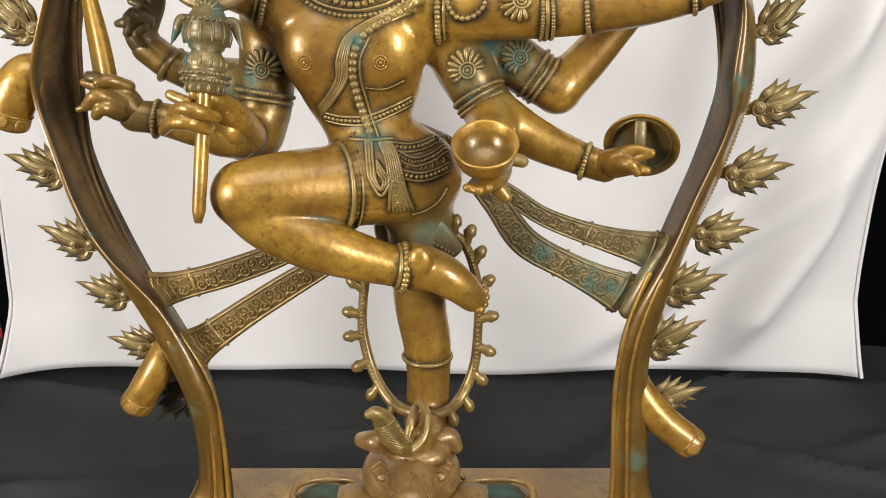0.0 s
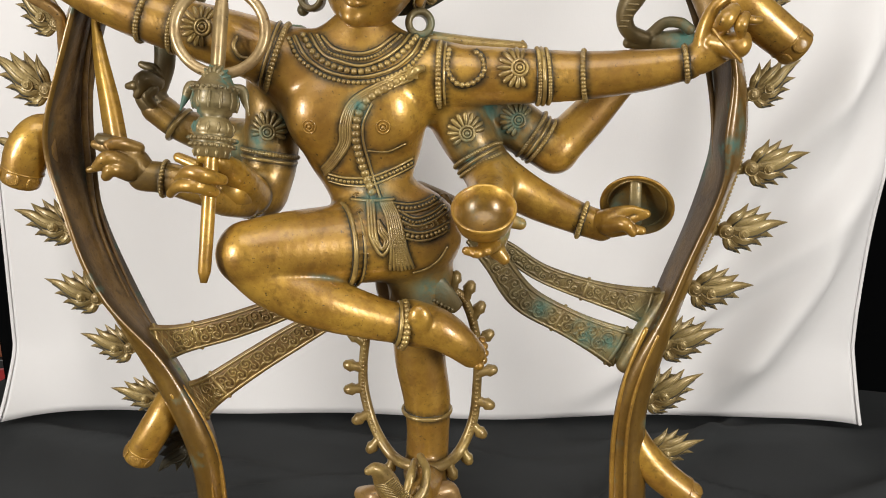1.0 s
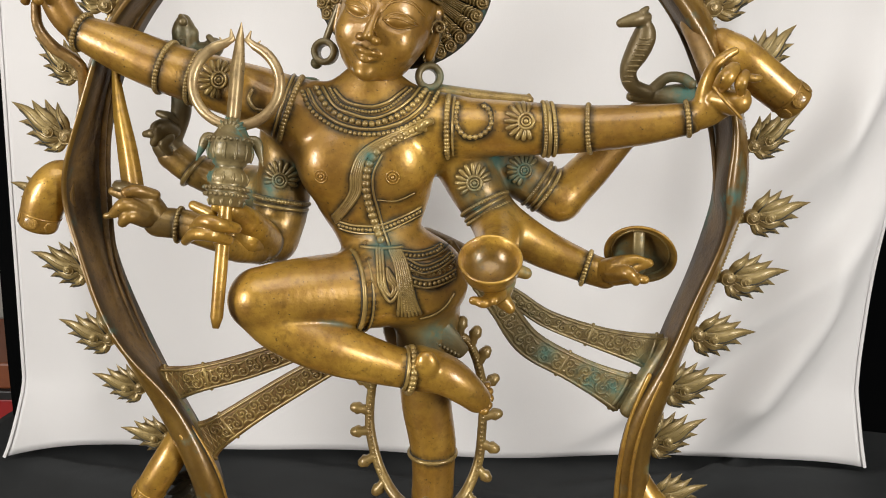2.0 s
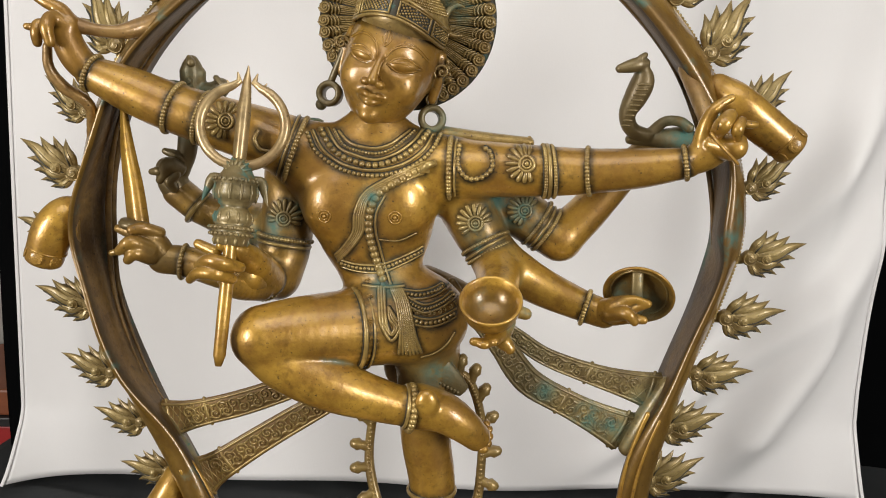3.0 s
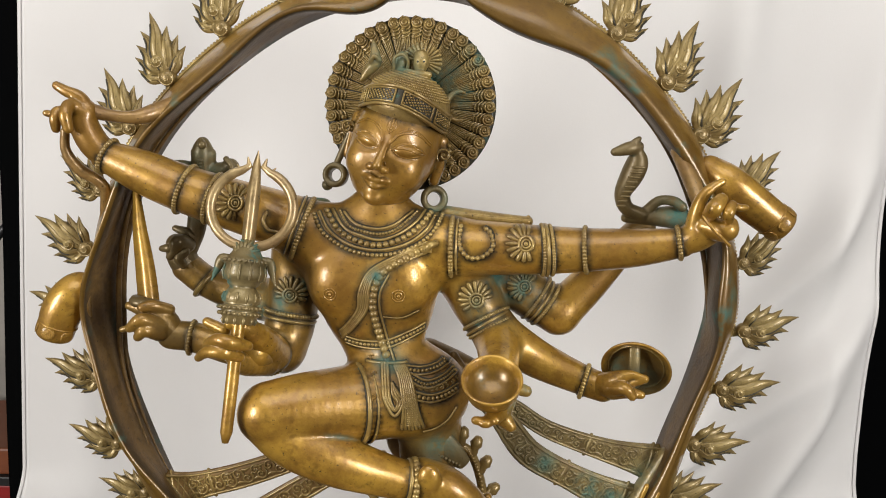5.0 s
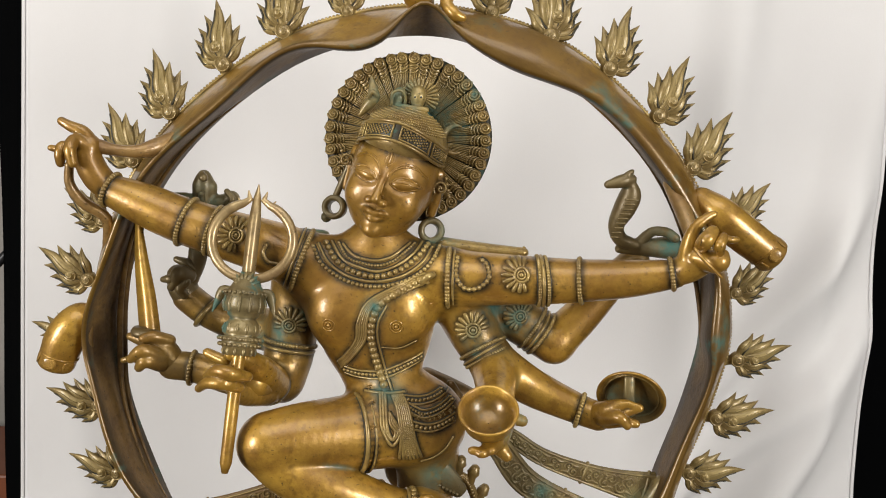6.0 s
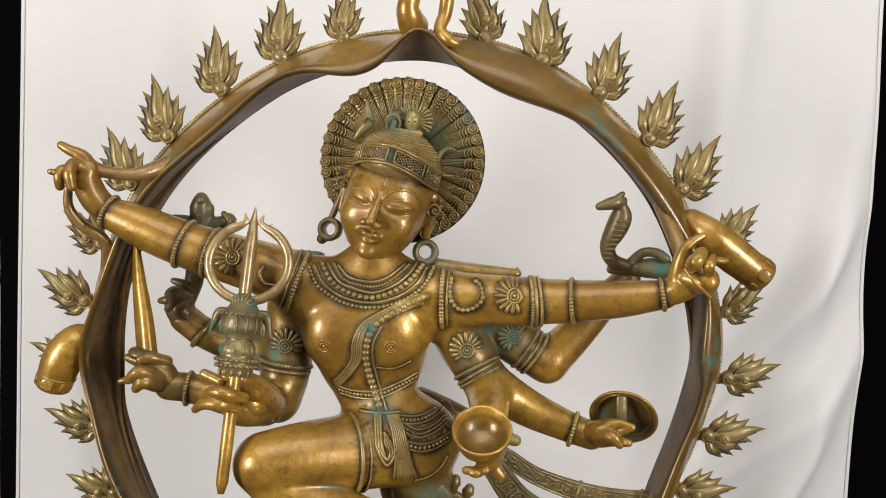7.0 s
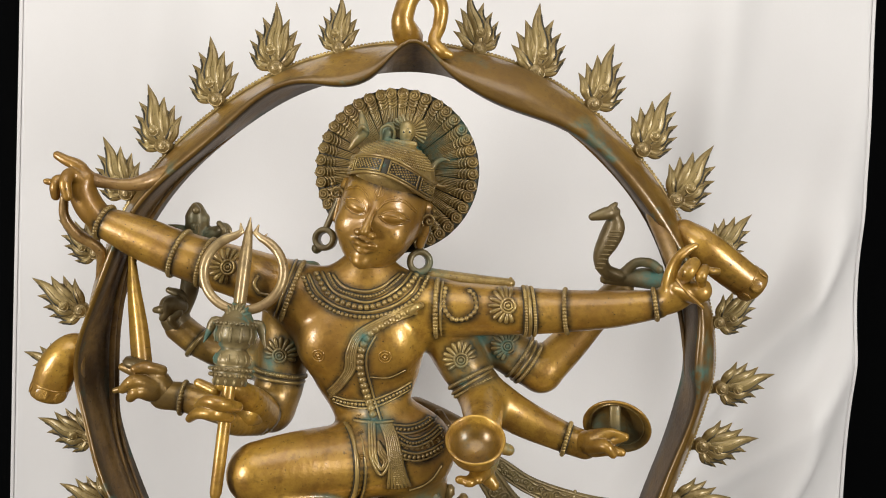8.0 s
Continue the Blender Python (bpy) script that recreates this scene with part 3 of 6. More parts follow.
# standing leg
body.tube([(0.021, -0.056, 1.185, 0.0336), (0.020, -0.056, 1.129, 0.0280), (0.021, -0.056, 1.085, 0.0258), (0.028, -0.056, 1.039, 0.0241), (0.029, -0.056, 0.999, 0.0219), (0.027, -0.056, 0.953, 0.0224)], 0.008)
body.tube([(0.027, -0.056, 0.948, 0.0213), (0.025, -0.100, 0.960, 0.0180), (0.022, -0.125, 0.966, 0.0133)], 0.010)
body.f -= 0.0016
body.nets(figure, 0, None, 3)

# ---- elephant head under the foot ----
skull = Field((-0.16, -0.25, 0.78), (0.17, 0.0, 0.95), 0.0022)
skull.egg((0.010, -0.085, 0.867), (0.0493, 0.075, 0.0439), 0.01)
skull.egg((-0.011, -0.110, 0.916), (0.030, 0.040, 0.028), 0.012)
skull.egg((0.034, -0.110, 0.916), (0.030, 0.040, 0.028), 0.012)
skull.tube([(0.013, -0.140, 0.926, 0.0260), (0.014, -0.175, 0.918, 0.0208), (0.014, -0.185, 0.886, 0.0168)], 0.014)
skull.nets(figure, 2, None, 2)
for s in (-1, 1):
    ex, ey, ez = (0.013, -0.150, 0.932)
    ex += s * 0.029
    lay = lambda pts: [(ex + s * u, ey, ez + w) for u, w in pts]
    eye = skull.front(lay([(0, 0)]))[0]
    blob(figure, eye + (0, 0.002, 0), (0.0075, 0.0050, 0.0055), 2)
    blob(figure, eye + (0, -0.0015, 0), (0.0035, 0.0025, 0.0030), 2)
    for k in range(2):
        g = 0.85 + 0.28 * k
        strand(lay([(-0.010 * g, -0.001 + 0.002 * k), (-0.005 * g, 0.0062 * g), (0.003 * g, 0.0070 * g), (0.011 * g, 0.001 + 0.001 * k)]), 0.0012 if k < 2 else 0.0009, False, -0.0004, 2, skull)
    strand(lay([(-0.010, -0.001), (-0.003, -0.0065), (0.005, -0.0060), (0.011, 0.000)]), 0.0012, False, -0.0004, 2, skull)
for n in range(1, 4):
    x, y, z = (0.014, -0.170, 0.939)
    strand([(x - 0.020, y, z - 0.008 * n - 0.002), (x - 0.008, y, z - 0.008 * n + 0.002), (x + 0.008, y, z - 0.008 * n + 0.002), (x + 0.020, y, z - 0.008 * n - 0.002)], 0.0011, False, -0.0006, 2, skull)

for x, y, z, ear in ((-0.075, -0.125, 0.898, -1), (0.102, -0.125, 0.898, 1)):
    sweep(figure, [(x + 0.038 * math.cos(a), y + 0.030 * math.sin(a), z + 0.001 + 0.002 * math.sin(3 * a)) for a in np.linspace(0, 2 * math.pi, 37)], 0.0036, 8, 1.0, 2)
    blob(figure, (x, y, z - 0.007), (0.039, 0.031, 0.011), 2)
    blob(figure, (x - ear * 0.030, y, z - 0.004), (0.030, 0.024, 0.013), 2)
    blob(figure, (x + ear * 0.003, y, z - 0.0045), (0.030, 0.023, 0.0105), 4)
blob(figure, (0.020, -0.115, 0.946), (0.035, 0.030, 0.014), 2)

# ---- head, worked in its own axes and then inclined ----
face = Field((-0.075, -0.085, -0.09), (0.075, 0.075, 0.095), 0.0013)
face.egg((0, 0.012, 0.018), (0.046, 0.050, 0.056), 0.01)
face.egg((0, -0.008, -0.004), (0.0430, 0.040, 0.050), 0.012)
face.egg((0, -0.016, -0.032), (0.029, 0.027, 0.024), 0.012)
face.egg((0, -0.0375, -0.047), (0.010, 0.009, 0.008), 0.007)
for s in (-1, 1):
    lean = Euler((0, radians(-8 * s), radians(22 * s))).to_matrix()
    face.egg((s * 0.0225, -0.0300, -0.015), (0.0155, 0.014, 0.017), 0.010)
    face.egg((s * 0.0205, -0.0445, 0.0068), (0.0170, 0.0050, 0.0085), 0.004, lean, True)
    face.egg((s * 0.0207, -0.0378, 0.0066), (0.0142, 0.0072, 0.0066), 0.0012, lean)
    face.egg((s * 0.0072, -0.0540, -0.0152), (0.0050, 0.0058, 0.0042), 0.0022)
    face.tube([(s * 0.0455, 0.004, 0.022, 0.0060), (s * 0.0490, 0.006, 0.003, 0.0055), (s * 0.0480, 0.006, -0.020, 0.0045)], 0.003)
face.tube([(0, -0.0440, 0.013, 0.0026), (0, -0.0515, 0.004, 0.0031), (0, -0.0600, -0.0120, 0.0046)], 0.004)
face.tube([(-0.0138, -0.0435, -0.0268, 0.0016), (-0.0055, -0.0498, -0.0262, 0.0031), (0, -0.0505, -0.0274, 0.0027), (0.0055, -0.0498, -0.0262, 0.0031), (0.0138, -0.0435, -0.0268, 0.0016)], 0.0022)
face.tube([(-0.0105, -0.0445, -0.0298, 0.0018), (0, -0.0496, -0.0338, 0.0038), (0.0105, -0.0445, -0.0298, 0.0018)], 0.0022)
tilt_head = Matrix.Translation((-0.0195, -0.068, 1.4845)) @ Euler((radians(3), radians(16), radians(-8)), "XYZ").to_matrix().to_4x4()
face.nets(figure, 0, tilt_head, 2)
set_in_head = lambda p: np.asarray(p, float) @ np.array(tilt_head)[:3, :3].T + np.array(tilt_head)[:3, 3]


def on_face(points, fat, slot=0):
    p = face.front(spline([(x, -0.05, z) for x, z in points], 7), -0.0001)
    p[1:-1, 1] = 0.25 * p[:-2, 1] + 0.5 * p[1:-1, 1] + 0.25 * p[2:, 1]
    sweep(figure, set_in_head(p), fat, 6, 1.0, slot)


for s in (-1, 1):
    on_face([(s * 0.0070, 0.0045), (s * 0.0130, 0.0112), (s * 0.0215, 0.0138), (s * 0.0300, 0.0115), (s * 0.0368, 0.0078)], 0.0010)
    on_face([(s * 0.0070, 0.0045), (s * 0.0135, 0.0078), (s * 0.0215, 0.0090), (s * 0.0300, 0.0080), (s * 0.0365, 0.0072)], 0.0009)
    on_face([(s * 0.0072, 0.0042), (s * 0.0145, 0.0008), (s * 0.0215, 0.0004), (s * 0.0295, 0.0034), (s * 0.0362, 0.0072)], 0.0009)
    on_face([(s * 0.0042, 0.0105), (s * 0.0090, 0.0190), (s * 0.0180, 0.0240), (s * 0.0280, 0.0235), (s * 0.0385, 0.0165)], 0.0011)
    on_face([(s * 0.0042, 0.0125), (s * 0.0090, 0.0212), (s * 0.0180, 0.0264), (s * 0.0280, 0.0258), (s * 0.0385, 0.0186)], 0.0008)
    on_face([(0, 0.0190), (s * 0.0042, 0.0265), (0, 0.0370)], 0.0008)
    on_face([(s * 0.0028, 0.0060), (s * 0.0036, -0.0050), (s * 0.0052, -0.0110)], 0.0007)
on_face([(0, 0.0235), (0, 0.0325)], 0.0014)
# ---- palms and fingers ----
sculpt([[(-0.309, -0.077, 1.471, 0.0143), (-0.322, -0.082, 1.486, 0.0148), (-0.329, -0.085, 1.505, 0.0136), (-0.325, -0.085, 1.518, 0.0096)],
        [(-0.325, -0.085, 1.518, 0.0079), (-0.331, -0.088, 1.530, 0.0068), (-0.343, -0.090, 1.536, 0.0056), (-0.352, -0.090, 1.541, 0.0045)],
        [(-0.325, -0.088, 1.514, 0.0079), (-0.336, -0.096, 1.522, 0.0067), (-0.337, -0.106, 1.513, 0.0061), (-0.335, -0.106, 1.499, 0.0050)],
        [(-0.334, -0.088, 1.510, 0.0062), (-0.348, -0.096, 1.516, 0.0056), (-0.350, -0.100, 1.508, 0.0056), (-0.351, -0.098, 1.499, 0.0045)],
        [(-0.350, -0.092, 1.512, 0.0045), (-0.362, -0.094, 1.514, 0.0034)]])
sculpt([[(0.267, -0.101, 1.398, 0.0133), (0.281, -0.106, 1.405, 0.0154), (0.295, -0.108, 1.413, 0.0143)],
        [(0.279, -0.108, 1.409, 0.0099), (0.279, -0.112, 1.429, 0.0077), (0.284, -0.114, 1.446, 0.0060), (0.293, -0.114, 1.455, 0.0049), (0.302, -0.113, 1.460, 0.0038)],
        [(0.286, -0.116, 1.417, 0.0087), (0.303, -0.124, 1.414, 0.0118), (0.309, -0.124, 1.420, 0.0070)]])
sculpt([[(0.288, -0.124, 1.429, 0.0070), (0.288, -0.136, 1.436, 0.0079), (0.296, -0.130, 1.444, 0.0064)]], 0.001)
sculpt([[(0.304, -0.132, 1.424, 0.0043), (0.301, -0.138, 1.432, 0.0058), (0.306, -0.132, 1.439, 0.0048)]], 0.001)
sculpt([[(0.311, -0.124, 1.437, 0.0038), (0.317, -0.124, 1.436, 0.0038), (0.323, -0.122, 1.436, 0.0032)]], 0.001)
sweep(figure, spline([(0.278, -0.136, 1.428), (0.286, -0.142, 1.417), (0.304, -0.138, 1.401)], 6), 0.0016, 6)
sculpt([[(-0.144, -0.078, 1.269, 0.0194), (-0.149, -0.108, 1.292, 0.0148), (-0.158, -0.132, 1.310, 0.0090), (-0.171, -0.142, 1.316, 0.0052)],
        [(-0.150, -0.088, 1.265, 0.0169), (-0.164, -0.118, 1.270, 0.0119), (-0.170, -0.138, 1.282, 0.0074)],
        [(-0.152, -0.150, 1.297, 0.0052), (-0.164, -0.164, 1.304, 0.0066), (-0.178, -0.162, 1.306, 0.0061), (-0.190, -0.150, 1.297, 0.0052)],
        [(-0.160, -0.150, 1.286, 0.0052), (-0.171, -0.164, 1.294, 0.0066), (-0.188, -0.160, 1.293, 0.0056), (-0.200, -0.148, 1.284, 0.0042)],
        [(-0.181, -0.126, 1.306, 0.0059), (-0.199, -0.122, 1.313, 0.0049)]])
sculpt([[(-0.246, -0.084, 1.289, 0.0136), (-0.258, -0.088, 1.307, 0.0147), (-0.271, -0.092, 1.317, 0.0095), (-0.288, -0.092, 1.321, 0.0045)],
        [(-0.255, -0.098, 1.301, 0.0084), (-0.268, -0.112, 1.311, 0.0071), (-0.281, -0.110, 1.302, 0.0049)],
        [(-0.256, -0.098, 1.294, 0.0084), (-0.265, -0.112, 1.300, 0.0066), (-0.273, -0.110, 1.293, 0.0049)],
        [(-0.279, -0.098, 1.301, 0.0045), (-0.294, -0.098, 1.297, 0.0033)], [(-0.248, -0.090, 1.317, 0.0062), (-0.260, -0.100, 1.323, 0.0061), (-0.270, -0.104, 1.322, 0.0050)]])
sculpt([[(-0.253, -0.010, 1.346, 0.0155), (-0.260, -0.012, 1.359, 0.0161), (-0.264, -0.015, 1.374, 0.0123)],
        [(-0.251, -0.012, 1.371, 0.0099), (-0.243, -0.012, 1.393, 0.0105), (-0.240, -0.014, 1.418, 0.0105)]], 0.0015, 3)
for bones in ([(-0.250, -0.022, 1.375, 0.0086), (-0.256, -0.034, 1.379, 0.0091), (-0.260, -0.036, 1.370, 0.0054), (-0.266, -0.034, 1.363, 0.0042)], [(-0.259, -0.030, 1.371, 0.0055), (-0.265, -0.036, 1.373, 0.0054), (-0.274, -0.034, 1.372, 0.0036)],
              [(-0.246, -0.018, 1.383, 0.0055), (-0.252, -0.022, 1.389, 0.0055), (-0.263, -0.022, 1.393, 0.0037)], [(-0.251, -0.030, 1.369, 0.0061), (-0.256, -0.034, 1.362, 0.0054), (-0.253, -0.030, 1.354, 0.0049)]):
    sculpt([bones], 0.001, 3)
sculpt([[(0.088, -0.146, 1.267, 0.0157), (0.092, -0.155, 1.254, 0.0139), (0.091, -0.170, 1.242, 0.0091), (0.099, -0.175, 1.232, 0.0055)],
        [(0.085, -0.172, 1.248, 0.0070), (0.076, -0.190, 1.243, 0.0049), (0.065, -0.196, 1.245, 0.0039)], [(0.085, -0.175, 1.244, 0.0060), (0.077, -0.196, 1.243, 0.0044), (0.072, -0.198, 1.243, 0.0039)],
        [(0.090, -0.178, 1.246, 0.0060), (0.084, -0.192, 1.244, 0.0044)], [(0.099, -0.150, 1.263, 0.0073), (0.115, -0.150, 1.258, 0.0057)]])
sculpt([[(0.200, -0.070, 1.237, 0.0139), (0.212, -0.084, 1.249, 0.0102), (0.227, -0.094, 1.259, 0.0050), (0.239, -0.098, 1.258, 0.0033)],
        [(0.208, -0.084, 1.241, 0.0096), (0.221, -0.100, 1.246, 0.0067), (0.229, -0.102, 1.238, 0.0044)], [(0.213, -0.084, 1.236, 0.0074), (0.226, -0.094, 1.240, 0.0062), (0.239, -0.098, 1.239, 0.0045)],
        [(0.224, -0.090, 1.247, 0.0056), (0.242, -0.098, 1.256, 0.0045)]])

# ---- straps of hide that the fingers hold ----
sculpt([[(-0.321, -0.082, 1.517, 0.0080), (-0.305, -0.076, 1.513, 0.0063), (-0.285, -0.070, 1.512, 0.0069), (-0.269, -0.058, 1.517, 0.0094), (-0.255, -0.046, 1.527, 0.0071)],
        [(-0.353, -0.076, 1.497, 0.0046), (-0.355, -0.072, 1.477, 0.0052), (-0.345, -0.066, 1.458, 0.0064), (-0.325, -0.056, 1.440, 0.0059), (-0.332, -0.040, 1.406, 0.0054)],
        [(0.276, -0.046, 1.487, 0.0071), (0.285, -0.070, 1.459, 0.0087), (0.289, -0.090, 1.435, 0.0073)]], 0.002, 2)

# ---- things held ----
sculpt([[(0.285, -0.030, 1.417, 0.0133), (0.257, -0.036, 1.417, 0.0096), (0.227, -0.040, 1.416, 0.0054)],
        [(0.243, -0.042, 1.420, 0.0072), (0.226, -0.046, 1.427, 0.0078), (0.220, -0.050, 1.442, 0.0086), (0.227, -0.054, 1.460, 0.0118), (0.232, -0.056, 1.474, 0.0116), (0.231, -0.060, 1.485, 0.0068), (0.226, -0.062, 1.490, 0.0062)],
        [(0.232, -0.062, 1.492, 0.0050), (0.222, -0.064, 1.490, 0.0072), (0.206, -0.067, 1.486, 0.0044)], [(0.226, -0.066, 1.497, 0.0030), (0.231, -0.064, 1.500, 0.0028)],
        [(0.249, -0.040, 1.424, 0.0060), (0.261, -0.042, 1.435, 0.0054), (0.276, -0.044, 1.435, 0.0054), (0.285, -0.046, 1.429, 0.0054)]], 0.0015, 3)
for k in range(9):
    f = k / 8
    blob(figure, (Vector((0.215, -0.068, 1.431)).lerp(Vector((0.229, -0.078, 1.471)), f)), (0.0052 + 0.0028 * f, 0.0013, 0.0014), 3)
sculpt([[(-0.234, -0.016, 1.437, 0.0099), (-0.232, -0.018, 1.460, 0.0105), (-0.232, -0.018, 1.476, 0.0117), (-0.231, -0.020, 1.486, 0.0074)], [(-0.239, -0.016, 1.460, 0.0062), (-0.238, -0.018, 1.476, 0.0068)], [(-0.225, -0.016, 1.460, 0.0062), (-0.224, -0.018, 1.475, 0.0068)],
        [(-0.264, -0.016, 1.464, 0.0037), (-0.252, -0.016, 1.462, 0.0056), (-0.237, -0.016, 1.457, 0.0074), (-0.209, -0.016, 1.457, 0.0099), (-0.202, -0.018, 1.461, 0.0098)]], 0.0015, 3)
sculpt([[(-0.229, -0.034, 1.490, 0.0030), (-0.226, -0.038, 1.485, 0.0048)]], 0.001, 3)
sculpt([[(-0.229, -0.036, 1.467, 0.0036), (-0.230, -0.034, 1.451, 0.0036)]], 0.001, 3)
for k in range(6):
    blob(figure, Vector((-0.227, -0.042, 1.468)).lerp(Vector((-0.229, -0.040, 1.452)), k / 5), (0.0026, 0.0010, 0.0009), 3)
sweep(figure, spline([(-0.203, -0.030, 1.470), (-0.196, -0.034, 1.462), (-0.201, -0.030, 1.449)], 6), 0.0035, 8, 1.0, 3)
line = spline([(-0.270, -0.086, 1.322, 0.0113), (-0.276, -0.078, 1.359, 0.0103), (-0.284, -0.068, 1.398, 0.0075), (-0.291, -0.056, 1.438, 0.0035)], 6)
sweep(figure, line[:, :3], line[:, 3], 4, 0.22, 0)
revolve(figure, (-0.274, -0.090, 1.321), (0.02, 0.0, 0.1), [(0, 0.001), (0, 0.013), (0.004, 0.015), (0.008, 0.013), (0.008, 0.001)], 20, 3)
cup_axis = Vector((-0.05, -0.72, 1.0)).normalized()
cup = Vector((0.080, -0.183, 1.279)) - cup_axis * 0.028
revolve(figure, cup, cup_axis, [(-0.002, 0.0005), (-0.002, 0.010), (0.002, 0.016), (0.010, 0.0235), (0.020, 0.0268), (0.0265, 0.0280), (0.0285, 0.0286), (0.0300, 0.0275), (0.0285, 0.0255), (0.020, 0.0232), (0.012, 0.0180), (0.008, 0.010), (0.007, 0.0005)], 40, 0)
dish_axis = Vector((-0.28, -0.80, -0.42)).normalized()
dish = Vector((0.240, -0.068, 1.258))
revolve(figure, dish - dish_axis * 0.010, dish_axis, [(-0.003, 0.0005), (-0.003, 0.016), (0.003, 0.029), (0.009, 0.0360), (0.0115, 0.0370), (0.0130, 0.0358), (0.0105, 0.0332), (0.004, 0.024), (0.001, 0.011), (0.0005, 0.0005)], 40, 0)
side = dish_axis.cross(Vector((0.9, -0.2, 0.1))).normalized()
sweep(figure, spline([dish + side * 0.028, dish + side * 0.012 + dish_axis * 0.010, dish - side * 0.008 + dish_axis * 0.014, dish - side * 0.024 + dish_axis * 0.002], 5), 0.006, 10, 0.35, 3)

sweep(figure, [dish + (side * math.cos(w) + dish_axis.cross(side) * math.sin(w)) * 0.029 - dish_axis * 0.002 for w in np.linspace(0, 2 * math.pi, 33)], 0.0012, 6, 1.0, 1)
for n in range(7):
    blob(figure, dish + side * (0.020 - 0.006 * n) + dish_axis * (0.012 - 0.0012 * (n - 3)**2), (0.0042, 0.0022, 0.0022), 1)

# ---- hair fan behind the head ----
fan = Vector((-0.006, -0.036, 1.532))
FAN_R = 0.0925
fan_tilt = Euler((radians(-4), radians(9), radians(-6))).to_matrix()
fan_axis = fan_tilt @ Vector((0, -1, 0))
fan_x, fan_z = fan_tilt @ Vector((1, 0, 0)), fan_tilt @ Vector((0, 0, 1))
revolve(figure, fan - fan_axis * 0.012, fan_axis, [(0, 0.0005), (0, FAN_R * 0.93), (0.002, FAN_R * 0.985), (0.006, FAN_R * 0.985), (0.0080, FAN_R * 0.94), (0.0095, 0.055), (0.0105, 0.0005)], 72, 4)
LOCKS = 36
for k in range(LOCKS):
    w = radians(-62 + 304 * k / (LOCKS - 1) + random.uniform(-0.7, 0.7))
    d, s = fan_x * math.cos(w) + fan_z * math.sin(w), -fan_x * math.sin(w) + fan_z * math.cos(w)
    step = radians(304 / (LOCKS - 1))
    turn = 1 if math.cos(w) < 0 else -1
    place = lambda f, e, up: fan + (d * math.cos(e * step) + s * math.sin(e * step)) * FAN_R * f + fan_axis * up
    # a rounded lock, its combed hairs, and waves that close in a curl at the rim
    sweep(figure, [place(f, 0, -0.001) for f in (0.40, 0.60, 0.76, 0.90)], [FAN_R * step * f * 0.46 for f in (0.40, 0.60, 0.76, 0.90)], 8, 0.30, 1)
    for n in range(-2, 3):
        e, lift = 0.185 * n, 0.0012 - 0.0003 * n * n
        sweep(figure, [place(f, e, lift) for f in (0.42, 0.58, 0.70, 0.76)], [0.0006, 0.0008, 0.0009, 0.0007], 4, 1.0, 1)
    for n, f in enumerate((0.745, 0.785, 0.825)):
        sweep(figure, [place(f + 0.010, 0.45 * turn, 0.0006), place(f - 0.002, 0.25 * turn, 0.0018), place(f, 0, 0.0021), place(f + 0.014, -0.25 * turn, 0.0018), place(f + 0.045, -0.45 * turn, 0.0006)], 0.0009, 5, 1.0, 1)
    curl = place(0.912, -0.02, 0.0006)
    blob(figure, curl, [FAN_R * 0.072, 0.0020, FAN_R * 0.072], 1)
    spiral(figure, curl + fan_axis * 0.0019, FAN_R * 0.068, 2.2, 0.0011, s, d, 1, turn)
# crescent and small figures set in the fan
arc = [fan + fan_x * (0.052 + 0.013 * math.cos(v)) + fan_z * (0.006 + 0.015 * math.sin(v)) + fan_axis * 0.005 for v in np.linspace(radians(70), radians(300), 16)]
sweep(figure, arc, [0.001 + 0.0028 * math.sin(math.pi * k / 15) for k in range(16)], 8, 1.0, 1)
sculpt([[(-0.054, -0.062, 1.554, 0.0023), (-0.047, -0.062, 1.563, 0.0052), (-0.040, -0.064, 1.571, 0.0064), (-0.040, -0.064, 1.577, 0.0052)], [(-0.040, -0.064, 1.581, 0.0047), (-0.041, -0.064, 1.586, 0.0035), (-0.042, -0.062, 1.593, 0.0017)], [(-0.044, -0.070, 1.572, 0.0023), (-0.040, -0.074, 1.577, 0.0023), (-0.035, -0.070, 1.573, 0.0023)]], 0.0012, 1)
sculpt([[(-0.017, -0.068, 1.565, 0.0052), (-0.014, -0.068, 1.572, 0.0075), (-0.012, -0.066, 1.577, 0.0058)], [(0.006, -0.070, 1.566, 0.0064), (0.007, -0.071, 1.572, 0.0081), (0.007, -0.070, 1.577, 0.0075)], [(-0.019, -0.070, 1.564, 0.0029), (-0.005, -0.078, 1.561, 0.0034), (0.015, -0.076, 1.559, 0.0034)]], 0.0012, 1)
# a ridged halo behind the little face, a curl round the ball beside it
for k in range(15):
    w = radians(-35 + 200 * k / 14)
    hub = Vector((0.008, -0.060, 1.573))
    ray = Vector((math.cos(w), 0, math.sin(w)))
    sweep(figure, [hub + ray * 0.004, hub + ray * 0.0175], [0.0012, 0.0018], 5, 1.0, 1)
    blob(figure, hub + ray * 0.0185, 0.0019, 1)
for dx in (-0.0030, 0.0032):
    blob(figure, Vector((0.007, -0.085, 1.571)) + Vector((dx, 0, 0)), 0.0011, 4)
sweep(figure, spline([(-0.020, -0.076, 1.565), (-0.019, -0.080, 1.575), (-0.011, -0.080, 1.578), (-0.006, -0.076, 1.572), (-0.007, -0.072, 1.565)], 6), 0.0016, 6, 1.0, 1)

